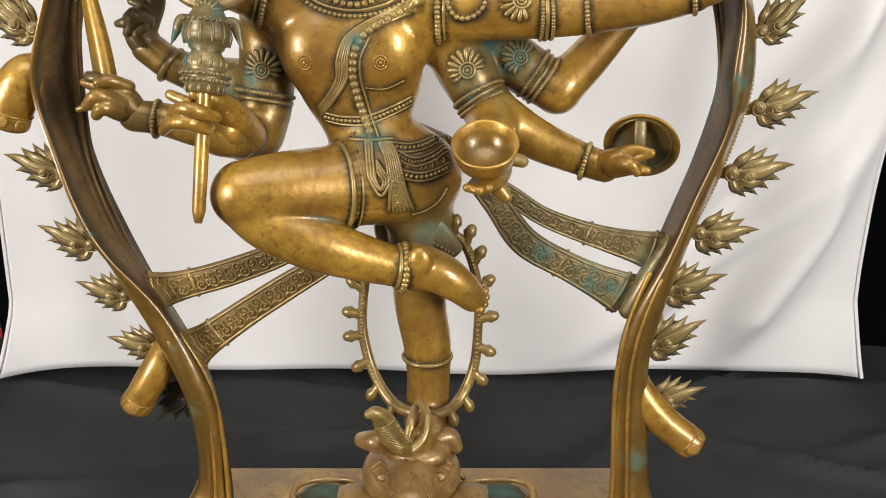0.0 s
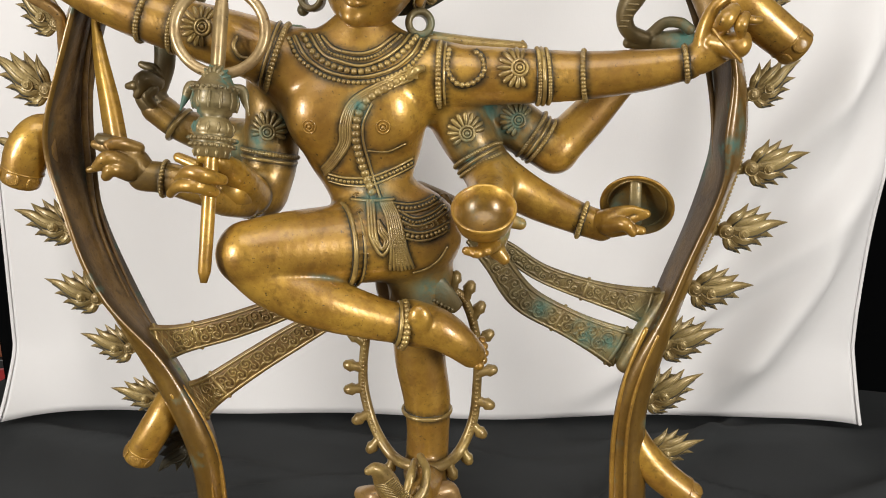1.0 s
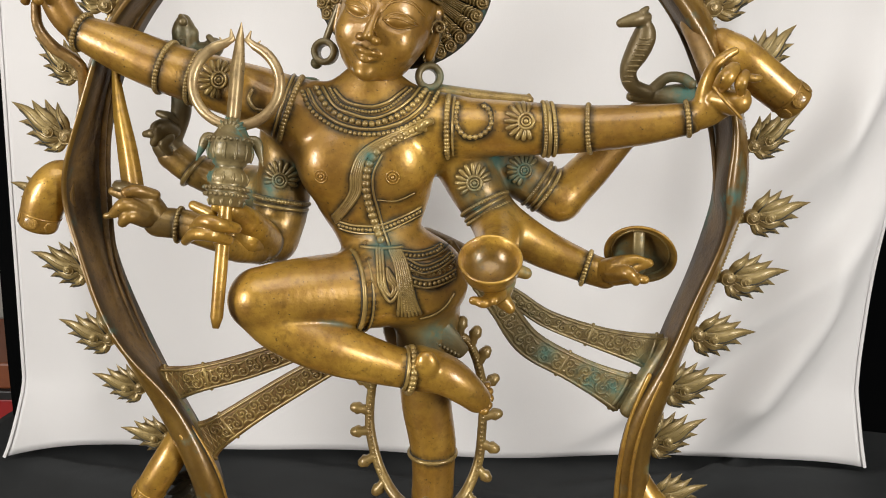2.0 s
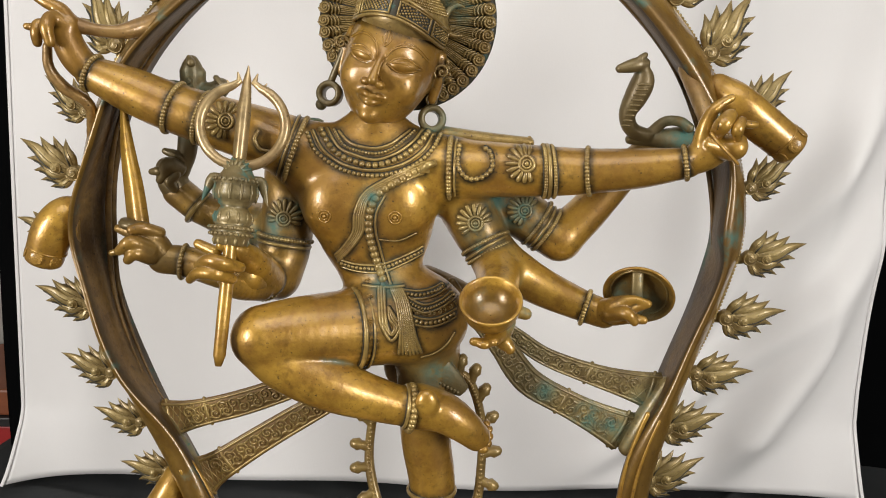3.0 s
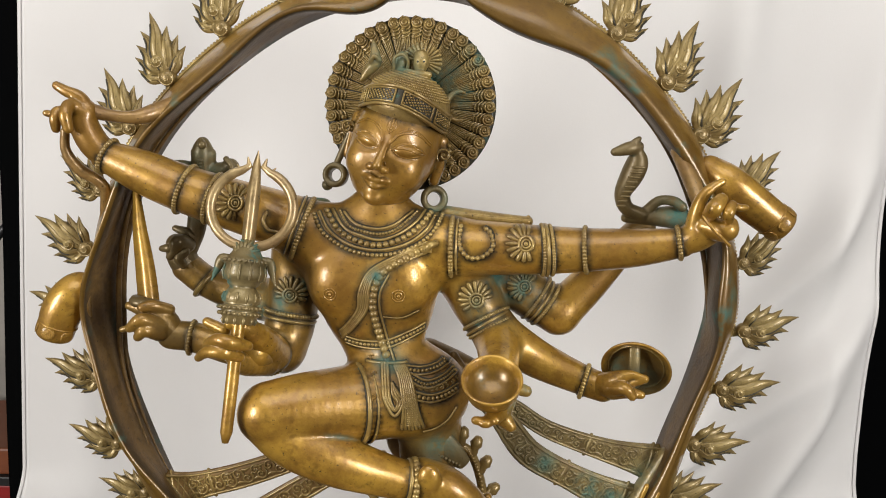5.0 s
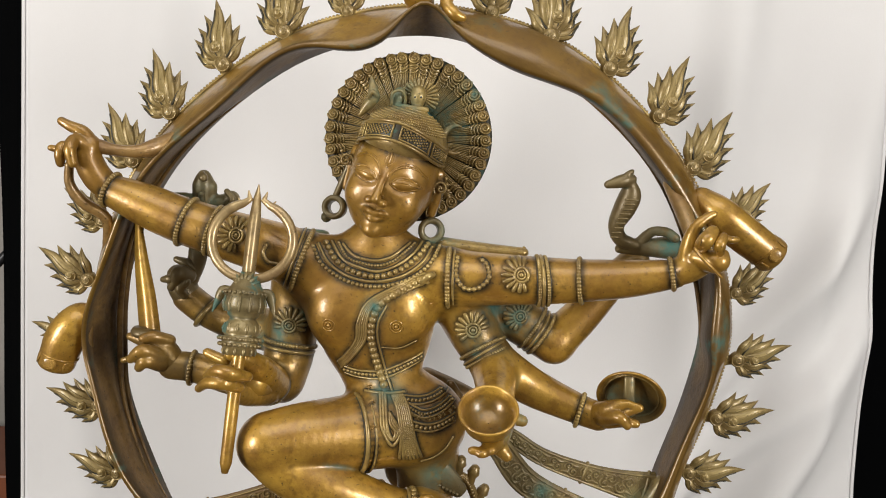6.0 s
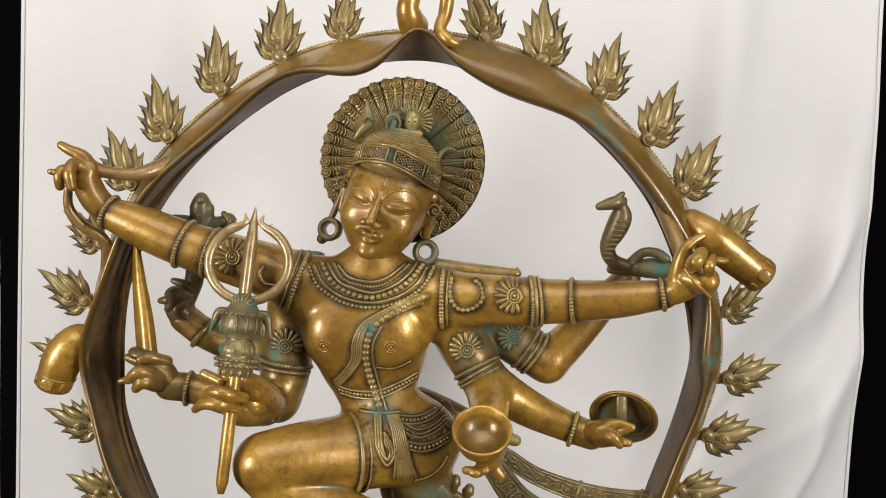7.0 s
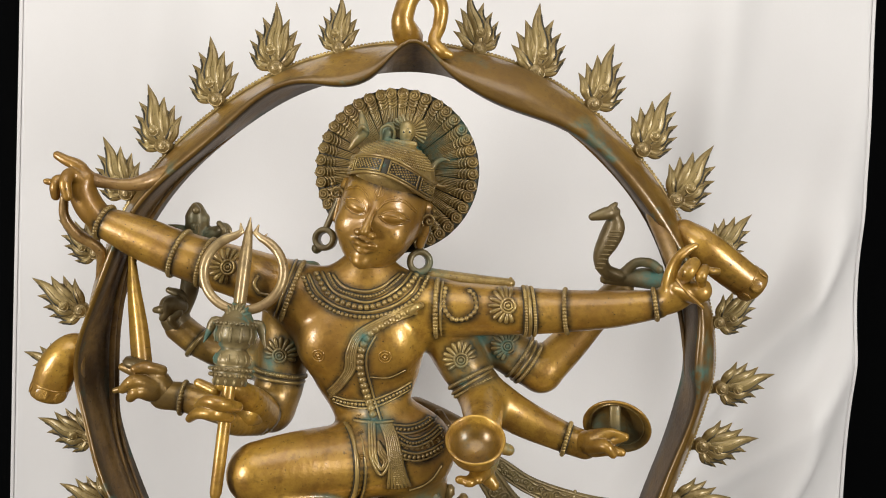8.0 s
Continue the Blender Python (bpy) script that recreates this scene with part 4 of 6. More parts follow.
# ---- cap and browband ----
cap = Field((-0.07, -0.07, -0.01), (0.07, 0.07, 0.10), 0.0013)
cap.egg((0, 0.006, 0.046), (0.0440, 0.048, 0.034), 0.002)
cap.nets(figure, 1, tilt_head)
for row in range(9):
    z = 0.0605 + 0.0022 * row
    r = math.sqrt(max(0.0, 1 - ((z - 0.046) / 0.034)**2))
    for n in range(46):
        w = math.pi * (1.0 + (n + 0.5 * (row % 2)) / 46)
        blob(figure, set_in_head((0.0443 * r * math.cos(w), 0.006 + 0.0484 * r * math.sin(w), z)), 0.0013, 1)


def brow(z, fat, drop=0.015, out=1.02, a0=1.0, a1=2.0, n=40):
    w = np.linspace(a0 * math.pi, a1 * math.pi, n)
    return set_in_head([(0.0452 * out * math.cos(v), 0.005 + 0.0500 * out * math.sin(v), z + 0.0125 + drop * abs(math.cos(v))**2 * -1) for v in w]), fat


for z, fat in ((0.0335, 0.0018), (0.0515, 0.0018)):
    sweep(figure, *brow(z, fat), 7, 1.0, 1)
lo, hi = brow(0.0340, 0)[0], brow(0.0510, 0)[0]
strip = np.vstack([lo, hi])
k = np.arange(39)
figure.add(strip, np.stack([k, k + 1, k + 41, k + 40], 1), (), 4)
for a0, a1 in ((1.03, 1.22), (1.25, 1.47), (1.53, 1.75), (1.78, 1.97)):
    for z in (0.0365, 0.0490):
        sweep(figure, *brow(z, 0.0010, 0.015, 1.035, a0, a1, 9), 5, 1.0, 1)
    for a in (a0, a1):
        u, v = brow(0.0365, 0, 0.015, 1.035, a, a + 0.001, 2)[0][0], brow(0.0490, 0, 0.015, 1.035, a, a + 0.001, 2)[0][0]
        sweep(figure, [u, v], 0.0011, 5, 1.0, 1)
    for n in range(40):
        a = a0 + 0.015 + (a1 - a0 - 0.03) * ((n * 0.618) % 1)
        blob(figure, brow(0.0385 + 0.009 * (n / 39), 0, 0.015, 1.03, a, a + 0.001, 2)[0][0], 0.0011, 1)

# ---- ears and large ear rings ----
for s, r, dz in ((-1, 0.0115, 0.0), (1, 0.0125, 0.0)):
    c = (-0.081, -0.052, 1.456) if s < 0 else (0.021, -0.056, 1.433)
    revolve(figure, np.array(c) + (0.0, 0.004, 0), (0.15 * s, -1, 0.1), [(-0.003, r * 1.05), (0.008, r * 1.16), (0.012, r * 1.06), (0.012, r * 0.68), (0.008, r * 0.58), (-0.003, r * 0.58), (-0.003, r * 1.05)], 28, 3)
    top = np.array(c) + (0.0, 0, r)
    ear = set_in_head((s * 0.049, 0.006, 0.002))
    sweep(figure, spline([ear + (0, 0, 0.014), ear + (s * 0.002, -0.002, 0.0), top], 6), [0.0036] * 13, 8, 0.8, 3)
    spiral(figure, ear + np.array((s * 0.003, -0.010, 0.006)), 0.008, 1.6, 0.0014, (1, 0, 0), (0, 0, 1), 1, s)
    for n in range(4):
        blob(figure, ear + np.array((s * (0.008 + 0.001 * n), -0.006, 0.016 - 0.006 * n)), 0.0022, 1)
    blob(figure, np.array(c) + (s * 0.010, 0.002, -r * 0.9), (0.006, 0.005, 0.006), 3)

# ---- necklaces, sacred thread, garland, girdle ----
for pts, fat, bd in (([(-0.098, -0.100, 1.419), (-0.087, -0.100, 1.400), (-0.063, -0.100, 1.385), (-0.031, -0.100, 1.380), (0.000, -0.100, 1.387), (0.021, -0.100, 1.402), (0.031, -0.100, 1.419)], 0.0023, True),
                     ([(-0.093, -0.100, 1.421), (-0.080, -0.100, 1.401), (-0.059, -0.100, 1.389), (-0.031, -0.100, 1.385), (-0.003, -0.100, 1.392), (0.015, -0.100, 1.405), (0.025, -0.100, 1.421)], 0.0014, False),
                     ([(-0.086, -0.100, 1.422), (-0.073, -0.100, 1.404), (-0.055, -0.100, 1.394), (-0.031, -0.100, 1.390), (-0.008, -0.100, 1.397), (0.009, -0.100, 1.409), (0.020, -0.100, 1.422)], 0.0032, True),
                     ([(-0.080, -0.100, 1.423), (-0.067, -0.100, 1.406), (-0.050, -0.100, 1.399), (-0.031, -0.100, 1.395), (-0.012, -0.100, 1.401), (0.004, -0.100, 1.412), (0.013, -0.100, 1.423)], 0.0014, False),
                     ([(-0.073, -0.100, 1.422), (-0.062, -0.100, 1.408), (-0.047, -0.100, 1.403), (-0.031, -0.100, 1.401), (-0.016, -0.100, 1.405), (-0.003, -0.100, 1.415), (0.006, -0.100, 1.423)], 0.0016, True),
                     ([(-0.068, -0.100, 1.421), (-0.057, -0.100, 1.411), (-0.044, -0.100, 1.407), (-0.030, -0.100, 1.406), (-0.017, -0.100, 1.410), (-0.007, -0.100, 1.417), (0.001, -0.100, 1.423)], 0.0014, False)):
    strand(pts, fat, bd)
for n in range(5):
    strand([tuple(np.array(p) + np.array((0.0022 * n * q, 0, -0.0024 * n * (1 - q)))) for p, q in
            (((0.016, -0.100, 1.393), 0.0), ((-0.015, -0.100, 1.379), 0.2), ((-0.040, -0.100, 1.364), 0.6), ((-0.050, -0.100, 1.344), 1.0), ((-0.052, -0.100, 1.325), 1.0), ((-0.062, -0.100, 1.309), 0.8), ((-0.072, -0.100, 1.298), 0.3))], 0.0018 if n in (0, 4) else 0.0013)
strand([(0.013, -0.100, 1.386), (-0.007, -0.100, 1.376), (-0.026, -0.100, 1.364), (-0.035, -0.100, 1.347), (-0.037, -0.100, 1.327), (-0.033, -0.100, 1.306), (-0.028, -0.100, 1.289), (-0.021, -0.100, 1.272)], 0.0046, True, -0.0008, 1, None, 1.45)
strand([(-0.021, -0.100, 1.361), (-0.029, -0.100, 1.344), (-0.030, -0.100, 1.326), (-0.026, -0.100, 1.307), (-0.022, -0.100, 1.291), (-0.015, -0.100, 1.273)], 0.0012)
sculpt([[(0.014, -0.104, 1.385, 0.0028), (0.019, -0.106, 1.391, 0.0039), (0.025, -0.102, 1.393, 0.0033)], [(0.013, -0.104, 1.390, 0.0022), (0.020, -0.104, 1.385, 0.0022)]], 0.0012, 1)
for dy, fat, bd in ((0, 0.0021, True), (9, 0.0012, False), (-9, 0.0012, False)):
    strand([(p[0], p[1], p[2] + dy * 0.00042) for p in ((-0.066, -0.100, 1.289), (-0.049, -0.100, 1.286), (-0.026, -0.100, 1.287), (-0.003, -0.100, 1.295), (0.015, -0.090, 1.303))], fat, bd)
strand([(-0.026, -0.100, 1.317), (-0.008, -0.100, 1.316), (0.009, -0.100, 1.323)], 0.0008)
for x, y, z in ((-0.080, -0.100, 1.340), (-0.011, -0.100, 1.340)):
    for r in (0.0062, 0.0034):
        sweep(figure, body.front([(x + r * math.cos(v), y, z + r * math.sin(v)) for v in np.linspace(0, 2 * math.pi, 21)], 0.0), 0.0009, 6, 1.0, 0)
    blob(figure, body.front([(x, y, z)])[0], 0.0021, 0)
# three belts slung over the hip, each a bead row between cords
for pts, wide, beads in (([(-0.006, 1.265), (0.012, 1.262), (0.029, 1.264), (0.043, 1.269)], 0.0034, 0.0021), ([(0.002, 1.257), (0.018, 1.250), (0.035, 1.253), (0.050, 1.260)], 0.0036, 0.0016), ([(0.007, 1.240), (0.021, 1.2365), (0.035, 1.2375), (0.050, 1.242)], 0.0036, 0.0024)):
    row = lambda dz: [(x, -0.11, z + dz) for x, z in pts]
    strand(row(0), beads, True)
    for dz in (-wide, wide):
        strand(row(dz), 0.0013, False)
for n in range(9):
    x = 0.008 + 0.0052 * n
    o = body.front([(x, -0.11, 1.2455 + 0.0055 * ((n - 3.5) / 5)**2)], 0.0)[0]
    spiral(figure, o, 0.0027, 1.2, 0.0009, (0.9, 0.2, 0), (0, 0, 1), 1, 1 if n % 2 else -1)
# folded cloth: a looped end and a long ribbed one that spreads at its tip
for g in (-0.0028, 0.0, 0.0028):
    strand([(-0.0245 + g, -0.12, 1.270), (-0.0225 + g, -0.12, 1.250), (-0.0195 + 0.9 * g, -0.12, 1.235), (-0.0125, -0.12, 1.2265 - 0.9 * abs(g) + 1.2 * g), (-0.0070 - g, -0.12, 1.234), (-0.0120 - g, -0.12, 1.242), (-0.0165, -0.12, 1.252)], 0.0017, False, 0.0006)
for n in range(-3, 4):
    strand([(-0.0090 + 0.0017 * n, -0.12, 1.268), (-0.0035 + 0.0019 * n, -0.12, 1.257), (0.0005 + 0.0021 * n, -0.12, 1.242), (0.0030 + 0.0024 * n, -0.12, 1.2245), (0.0052 + 0.0036 * n, -0.12, 1.2035 + 0.0006 * abs(n))], 0.0018, False, 0.0008)
for n in range(16):
    f = n / 15
    x, z = 0.0012 + 0.0042 * f, 1.244 - 0.036 * f
    strand([(x - 0.005, -0.12, z + 0.001), (x, -0.12, z), (x + 0.006, -0.12, z + 0.001)], 0.0007, False, 0.0019)
# hem of the short garment over the hip, and the waistband
strand([(0.0164, -0.11, 1.1983), (0.0297, -0.11, 1.2023), (0.0412, -0.10, 1.2105), (0.0490, -0.09, 1.2222)], 0.0011, False)
strand([(-0.043, -0.11, 1.2695), (-0.0195, -0.11, 1.2700), (-0.0025, -0.11, 1.2710)], 0.0016, False)
for p in ((-0.035, -0.150, 1.259), (-0.032, -0.150, 1.238), (-0.028, -0.150, 1.220), (-0.038, -0.150, 1.272), (0.027, -0.120, 1.235)):
    spiral(figure, body.front([p])[0] + (0, -0.0002, 0), 0.0045, 1.4, 0.0006, (0.92, 0.25, 0), (0, 0, 1), 0)

# ---- rings on arms and legs ----
hoop(-0.054, -0.094, 1.2225, 0.0402, -0.101, -0.116, 1.224, 0.0024, 0)
hoop(-0.046, -0.090, 1.2225, 0.0405, -0.101, -0.116, 1.224, 0.0013, 0)
hoop(-0.233, -0.074, 1.440, 0.0241, -0.276, -0.074, 1.457, 0.0027, 26)
hoop(-0.311, -0.076, 1.472, 0.0166, -0.337, -0.076, 1.484, 0.0027, 20)
hoop(-0.114, -0.069, 1.401, 0.0318, -0.145, -0.072, 1.413, 0.0030, 34)
hoop(-0.121, -0.069, 1.404, 0.0312, -0.145, -0.072, 1.413, 0.0014, 0)
hoop(-0.205, -0.074, 1.431, 0.0247, -0.236, -0.074, 1.441, 0.0026, 30)
hoop(-0.200, -0.074, 1.429, 0.0247, -0.236, -0.074, 1.441, 0.0014, 0)
hoop(0.042, -0.070, 1.385, 0.0294, 0.070, -0.072, 1.385, 0.0030, 32)
hoop(0.048, -0.070, 1.385, 0.0289, 0.070, -0.072, 1.385, 0.0014, 0)
hoop(0.134, -0.079, 1.385, 0.0246, 0.155, -0.079, 1.386, 0.0022, 40)
hoop(0.138, -0.079, 1.385, 0.0246, 0.155, -0.079, 1.386, 0.0022, 0)
hoop(0.143, -0.079, 1.385, 0.0240, 0.155, -0.079, 1.386, 0.0022, 38)
hoop(0.179, -0.080, 1.386, 0.0217, 0.211, -0.088, 1.389, 0.0027, 28)
hoop(0.267, -0.102, 1.398, 0.0144, 0.284, -0.106, 1.401, 0.0027, 20)
hoop(-0.132, -0.043, 1.306, 0.0269, -0.136, -0.046, 1.282, 0.0024, 34)
hoop(-0.133, -0.044, 1.300, 0.0262, -0.136, -0.046, 1.282, 0.0018, 0)
hoop(-0.234, -0.010, 1.331, 0.0168, -0.255, -0.010, 1.348, 0.0030, 0)
hoop(-0.228, -0.082, 1.286, 0.0154, -0.248, -0.084, 1.289, 0.0027, 20)
hoop(-0.149, -0.074, 1.268, 0.0201, -0.155, -0.100, 1.276, 0.0026, 26)
hoop(0.080, -0.054, 1.306, 0.0247, 0.093, -0.062, 1.282, 0.0022, 36)
hoop(0.082, -0.055, 1.301, 0.0241, 0.096, -0.062, 1.279, 0.0016, 0)
hoop(0.085, -0.056, 1.297, 0.0235, 0.097, -0.062, 1.276, 0.0022, 34)
hoop(0.136, -0.026, 1.324, 0.0250, 0.160, -0.028, 1.308, 0.0022, 34)
hoop(0.141, -0.027, 1.320, 0.0243, 0.163, -0.028, 1.306, 0.0016, 0)
hoop(0.146, -0.027, 1.317, 0.0243, 0.167, -0.028, 1.303, 0.0022, 34)
hoop(0.186, -0.065, 1.242, 0.0163, 0.205, -0.070, 1.237, 0.0027, 20)
hoop(0.001, -0.116, 1.149, 0.0196, 0.020, -0.112, 1.146, 0.0022, 0)
hoop(0.006, -0.115, 1.147, 0.0207, 0.020, -0.112, 1.145, 0.0040, 26)
hoop(0.028, -0.056, 1.026, 0.0247, 0.028, -0.056, 1.005, 0.0024, 0)
hoop(-0.033, -0.067, 1.418, 0.0243, -0.032, -0.066, 1.406, 0.0008, 0, 0)
rosette(-0.175, -0.120, 1.429, 0.017, -70)
rosette(0.115, -0.120, 1.394, 0.017, -90)
rosette(-0.128, -0.090, 1.330, 0.017, 5)
rosette(0.068, -0.110, 1.331, 0.017, -28)
rosette(0.120, -0.080, 1.341, 0.016, -55)
for n in range(2):
    strand([(p[0], p[1], p[2]) for p in ((0.050, -0.120, 1.409), (0.049, -0.120, 1.391), (0.058, -0.120, 1.379), (0.072, -0.120, 1.380), (0.082, -0.120, 1.390), (0.080, -0.120, 1.403), (0.074, -0.120, 1.408))], 0.0026 - 0.0012 * n, n == 0)
strand([(-0.144, -0.120, 1.420), (-0.147, -0.120, 1.412), (-0.142, -0.120, 1.403), (-0.133, -0.120, 1.401)], 0.0020)

# ---- lappets on the shoulders and the knot behind the hip ----
for pts in ([(0.032, -0.050, 1.419, 0.0077), (0.070, -0.052, 1.415, 0.0071), (0.102, -0.056, 1.413, 0.0059), (0.121, -0.058, 1.412, 0.0053)], [(-0.094, -0.050, 1.424, 0.0077), (-0.126, -0.052, 1.427, 0.0071), (-0.164, -0.054, 1.433, 0.0053)]):
    p = spline(pts, 6)
    sweep(figure, p[:, :3], p[:, 3], 10, 1.3, 1)
    for s in (-0.4, 0.4):
        sweep(figure, p[:, :3] + np.column_stack([0 * p[:, 3], -1.05 * p[:, 3], s * p[:, 3]]), 0.0011, 5, 1.0, 1)
sculpt([[(0.121, -0.058, 1.416, 0.0029), (0.121, -0.060, 1.408, 0.0029)]], 0.0015, 1)
sculpt([[(0.018, -0.020, 1.259, 0.0147), (0.043, -0.018, 1.249, 0.0135), (0.066, -0.012, 1.237, 0.0124)], [(0.046, -0.032, 1.259, 0.0048), (0.055, -0.034, 1.245, 0.0054)]], 0.002, 2)

# ---- flying sashes ----
sash([(-0.105, -0.030, 1.145, 0.0120), (-0.141, -0.028, 1.129, 0.0145), (-0.192, -0.026, 1.110, 0.0156), (-0.237, -0.024, 1.097, 0.0160), (-0.275, -0.024, 1.088, 0.0185)])
sash([(-0.076, -0.034, 1.126, 0.0120), (-0.117, -0.032, 1.102, 0.0150), (-0.168, -0.028, 1.068, 0.0162), (-0.215, -0.026, 1.035, 0.0182), (-0.240, -0.026, 1.019, 0.0212)])
sash([(0.090, -0.050, 1.220, 0.0085), (0.116, -0.044, 1.202, 0.0097), (0.153, -0.036, 1.176, 0.0104), (0.212, -0.030, 1.153, 0.0128), (0.276, -0.026, 1.135, 0.0175)], slot=3, ground=3)
sash([(0.076, -0.058, 1.222, 0.0095), (0.101, -0.052, 1.193, 0.0135), (0.132, -0.044, 1.151, 0.0159), (0.182, -0.036, 1.120, 0.0155), (0.244, -0.028, 1.087, 0.0192)], slot=3, ground=3)

sculpt([[(-0.283, -0.030, 1.098, 0.0093), (-0.273, -0.030, 1.075, 0.0116), (-0.259, -0.030, 1.051, 0.0128), (-0.250, -0.030, 1.027, 0.0139)], [(-0.244, -0.030, 1.006, 0.0116), (-0.250, -0.030, 1.026, 0.0128)], [(0.288, -0.030, 1.146, 0.0093), (0.275, -0.030, 1.121, 0.0116), (0.259, -0.030, 1.088, 0.0128), (0.249, -0.030, 1.069, 0.0104)]], 0.002, 3, 0.006)

# ---- skirt tail, looped snake and cobra ----
p = spline([(-0.006, -0.076, 1.200, 0.0150), (0.018, -0.082, 1.186, 0.0185), (0.040, -0.080, 1.168, 0.0160), (0.060, -0.074, 1.150, 0.0080)], 6)
sweep(figure, p[:, :3], p[:, 3], 12, 0.3, 3)
for n in range(14):
    q = p[min(4 + n, len(p) - 1)]
    blob(figure, q[:3] + np.array((-0.28 * q[3], -0.26 * q[3], -0.36 * q[3])), 0.0024, 3)
p = spline([(-0.011, -0.040, 1.177, 0.0172), (-0.005, -0.040, 1.156, 0.0195), (0.019, -0.044, 1.144, 0.0171), (0.049, -0.050, 1.155, 0.0124)], 5)
sweep(figure, p[:, :3], p[:, 3], 12, 0.5, 2)
loop = spline([(0.037, -0.060, 1.165, 0.0045), (0.058, -0.056, 1.160, 0.0045), (0.071, -0.050, 1.134, 0.0045), (0.079, -0.045, 1.094, 0.0045), (0.079, -0.042, 1.046, 0.0046), (0.075, -0.044, 1.006, 0.0051), (0.060, -0.056, 0.974, 0.0056), (0.040, -0.080, 0.970, 0.0054), (0.017, -0.090, 0.975, 0.0054), (-0.007, -0.070, 0.977, 0.0055), (-0.027, -0.052, 1.003, 0.0051), (-0.038, -0.042, 1.040, 0.0051), (-0.039, -0.038, 1.071, 0.0046), (-0.034, -0.038, 1.111, 0.0046), (-0.027, -0.038, 1.143, 0.0046)], 8)
loop[:, 0] += 0.004 * np.tanh((loop[:, 0] - 0.020) / 0.02)
sweep(figure, loop[:, :3], 1.12 * loop[:, 3], 12, 1.0, 1)
mid = loop[:, :3].mean(0)
for n in range(len(loop)):
    blob(figure, loop[n, :3] + np.array((0, -0.004, 0)), 0.0026, 1)
for n in range(5, len(loop) - 2, 6):
    o = loop[n, :3] - mid
    o[1] = 0
    o /= np.linalg.norm(o)
    a = loop[n, :3] + o * 0.003
    sweep(figure, [a, a + o * 0.006, a + o * 0.010, a + o * 0.0140], [0.0062, 0.0052, 0.0074, 0.0060], 10, 1.0, 1)
sculpt([[(0.022, -0.105, 0.996, 0.0042), (0.029, -0.125, 0.991, 0.0046), (0.025, -0.140, 0.975, 0.0050), (0.010, -0.150, 0.966, 0.0059), (-0.001, -0.160, 0.983, 0.0097), (-0.008, -0.166, 1.000, 0.0120), (-0.013, -0.170, 1.014, 0.0096), (-0.019, -0.176, 1.024, 0.0062), (-0.025, -0.180, 1.024, 0.0042)],
        [(0.016, -0.100, 0.987, 0.0042), (0.013, -0.120, 0.983, 0.0051), (0.009, -0.130, 0.969, 0.0051)]], 0.0015, 1)
for n in range(14):
    q = Vector((0.007, -0.172, 0.984)).lerp(Vector((-0.008, -0.196, 1.020)), n / 13)
    sweep(figure, [q + Vector((-0.009, 0.004, -0.004)), q, q + Vector((0.008, 0.004, 0.005))], 0.0008, 5, 1.0, 1)
sculpt([[(-0.038, -0.125, 0.964, 0.0082), (-0.023, -0.140, 0.971, 0.0110), (-0.003, -0.140, 0.966, 0.0090)], [(0.022, -0.110, 0.947, 0.0115), (0.049, -0.100, 0.953, 0.0106), (0.058, -0.100, 0.941, 0.0085)]], 0.002, 2)
for n in range(16):
    q = Vector((0.050, -0.100, 0.935)).lerp(Vector((0.067, -0.095, 0.898)), n / 15)
    blob(figure, q, 0.0028, 2)
# toes
for n, (x, y, z) in enumerate([(0.081, -0.112, 1.103), (0.085, -0.106, 1.106), (0.087, -0.100, 1.111), (0.087, -0.094, 1.116), (0.085, -0.088, 1.120)]):
    blob(figure, (x, y, z), (0.0060 - 0.0004 * n, 0.0058, 0.0052 - 0.0003 * n), 0)

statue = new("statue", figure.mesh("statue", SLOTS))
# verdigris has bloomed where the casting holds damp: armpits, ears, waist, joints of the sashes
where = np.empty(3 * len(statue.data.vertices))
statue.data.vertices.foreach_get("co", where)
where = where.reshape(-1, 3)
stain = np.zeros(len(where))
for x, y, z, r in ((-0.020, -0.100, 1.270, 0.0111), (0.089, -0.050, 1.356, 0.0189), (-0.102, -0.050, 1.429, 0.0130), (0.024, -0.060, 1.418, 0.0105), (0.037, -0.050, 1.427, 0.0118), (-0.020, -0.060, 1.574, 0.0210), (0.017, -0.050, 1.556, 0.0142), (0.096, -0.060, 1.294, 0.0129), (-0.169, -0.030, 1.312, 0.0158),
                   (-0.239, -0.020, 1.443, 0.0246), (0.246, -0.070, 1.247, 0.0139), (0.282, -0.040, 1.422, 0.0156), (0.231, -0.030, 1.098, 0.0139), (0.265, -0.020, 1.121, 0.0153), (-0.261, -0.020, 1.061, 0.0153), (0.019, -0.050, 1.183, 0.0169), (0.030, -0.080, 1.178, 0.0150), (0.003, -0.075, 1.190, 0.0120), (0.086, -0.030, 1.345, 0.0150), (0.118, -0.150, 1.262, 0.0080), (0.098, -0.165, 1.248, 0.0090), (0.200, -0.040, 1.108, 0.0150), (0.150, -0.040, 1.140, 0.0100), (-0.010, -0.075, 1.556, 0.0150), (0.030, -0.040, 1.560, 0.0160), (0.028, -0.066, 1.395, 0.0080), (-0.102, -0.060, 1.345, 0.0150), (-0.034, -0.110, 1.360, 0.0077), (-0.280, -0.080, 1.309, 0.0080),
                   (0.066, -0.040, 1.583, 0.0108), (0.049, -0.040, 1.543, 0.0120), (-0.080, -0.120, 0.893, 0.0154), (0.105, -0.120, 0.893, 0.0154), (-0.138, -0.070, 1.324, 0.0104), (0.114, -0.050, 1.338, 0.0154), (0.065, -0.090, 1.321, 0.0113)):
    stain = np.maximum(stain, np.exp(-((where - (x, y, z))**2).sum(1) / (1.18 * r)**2))
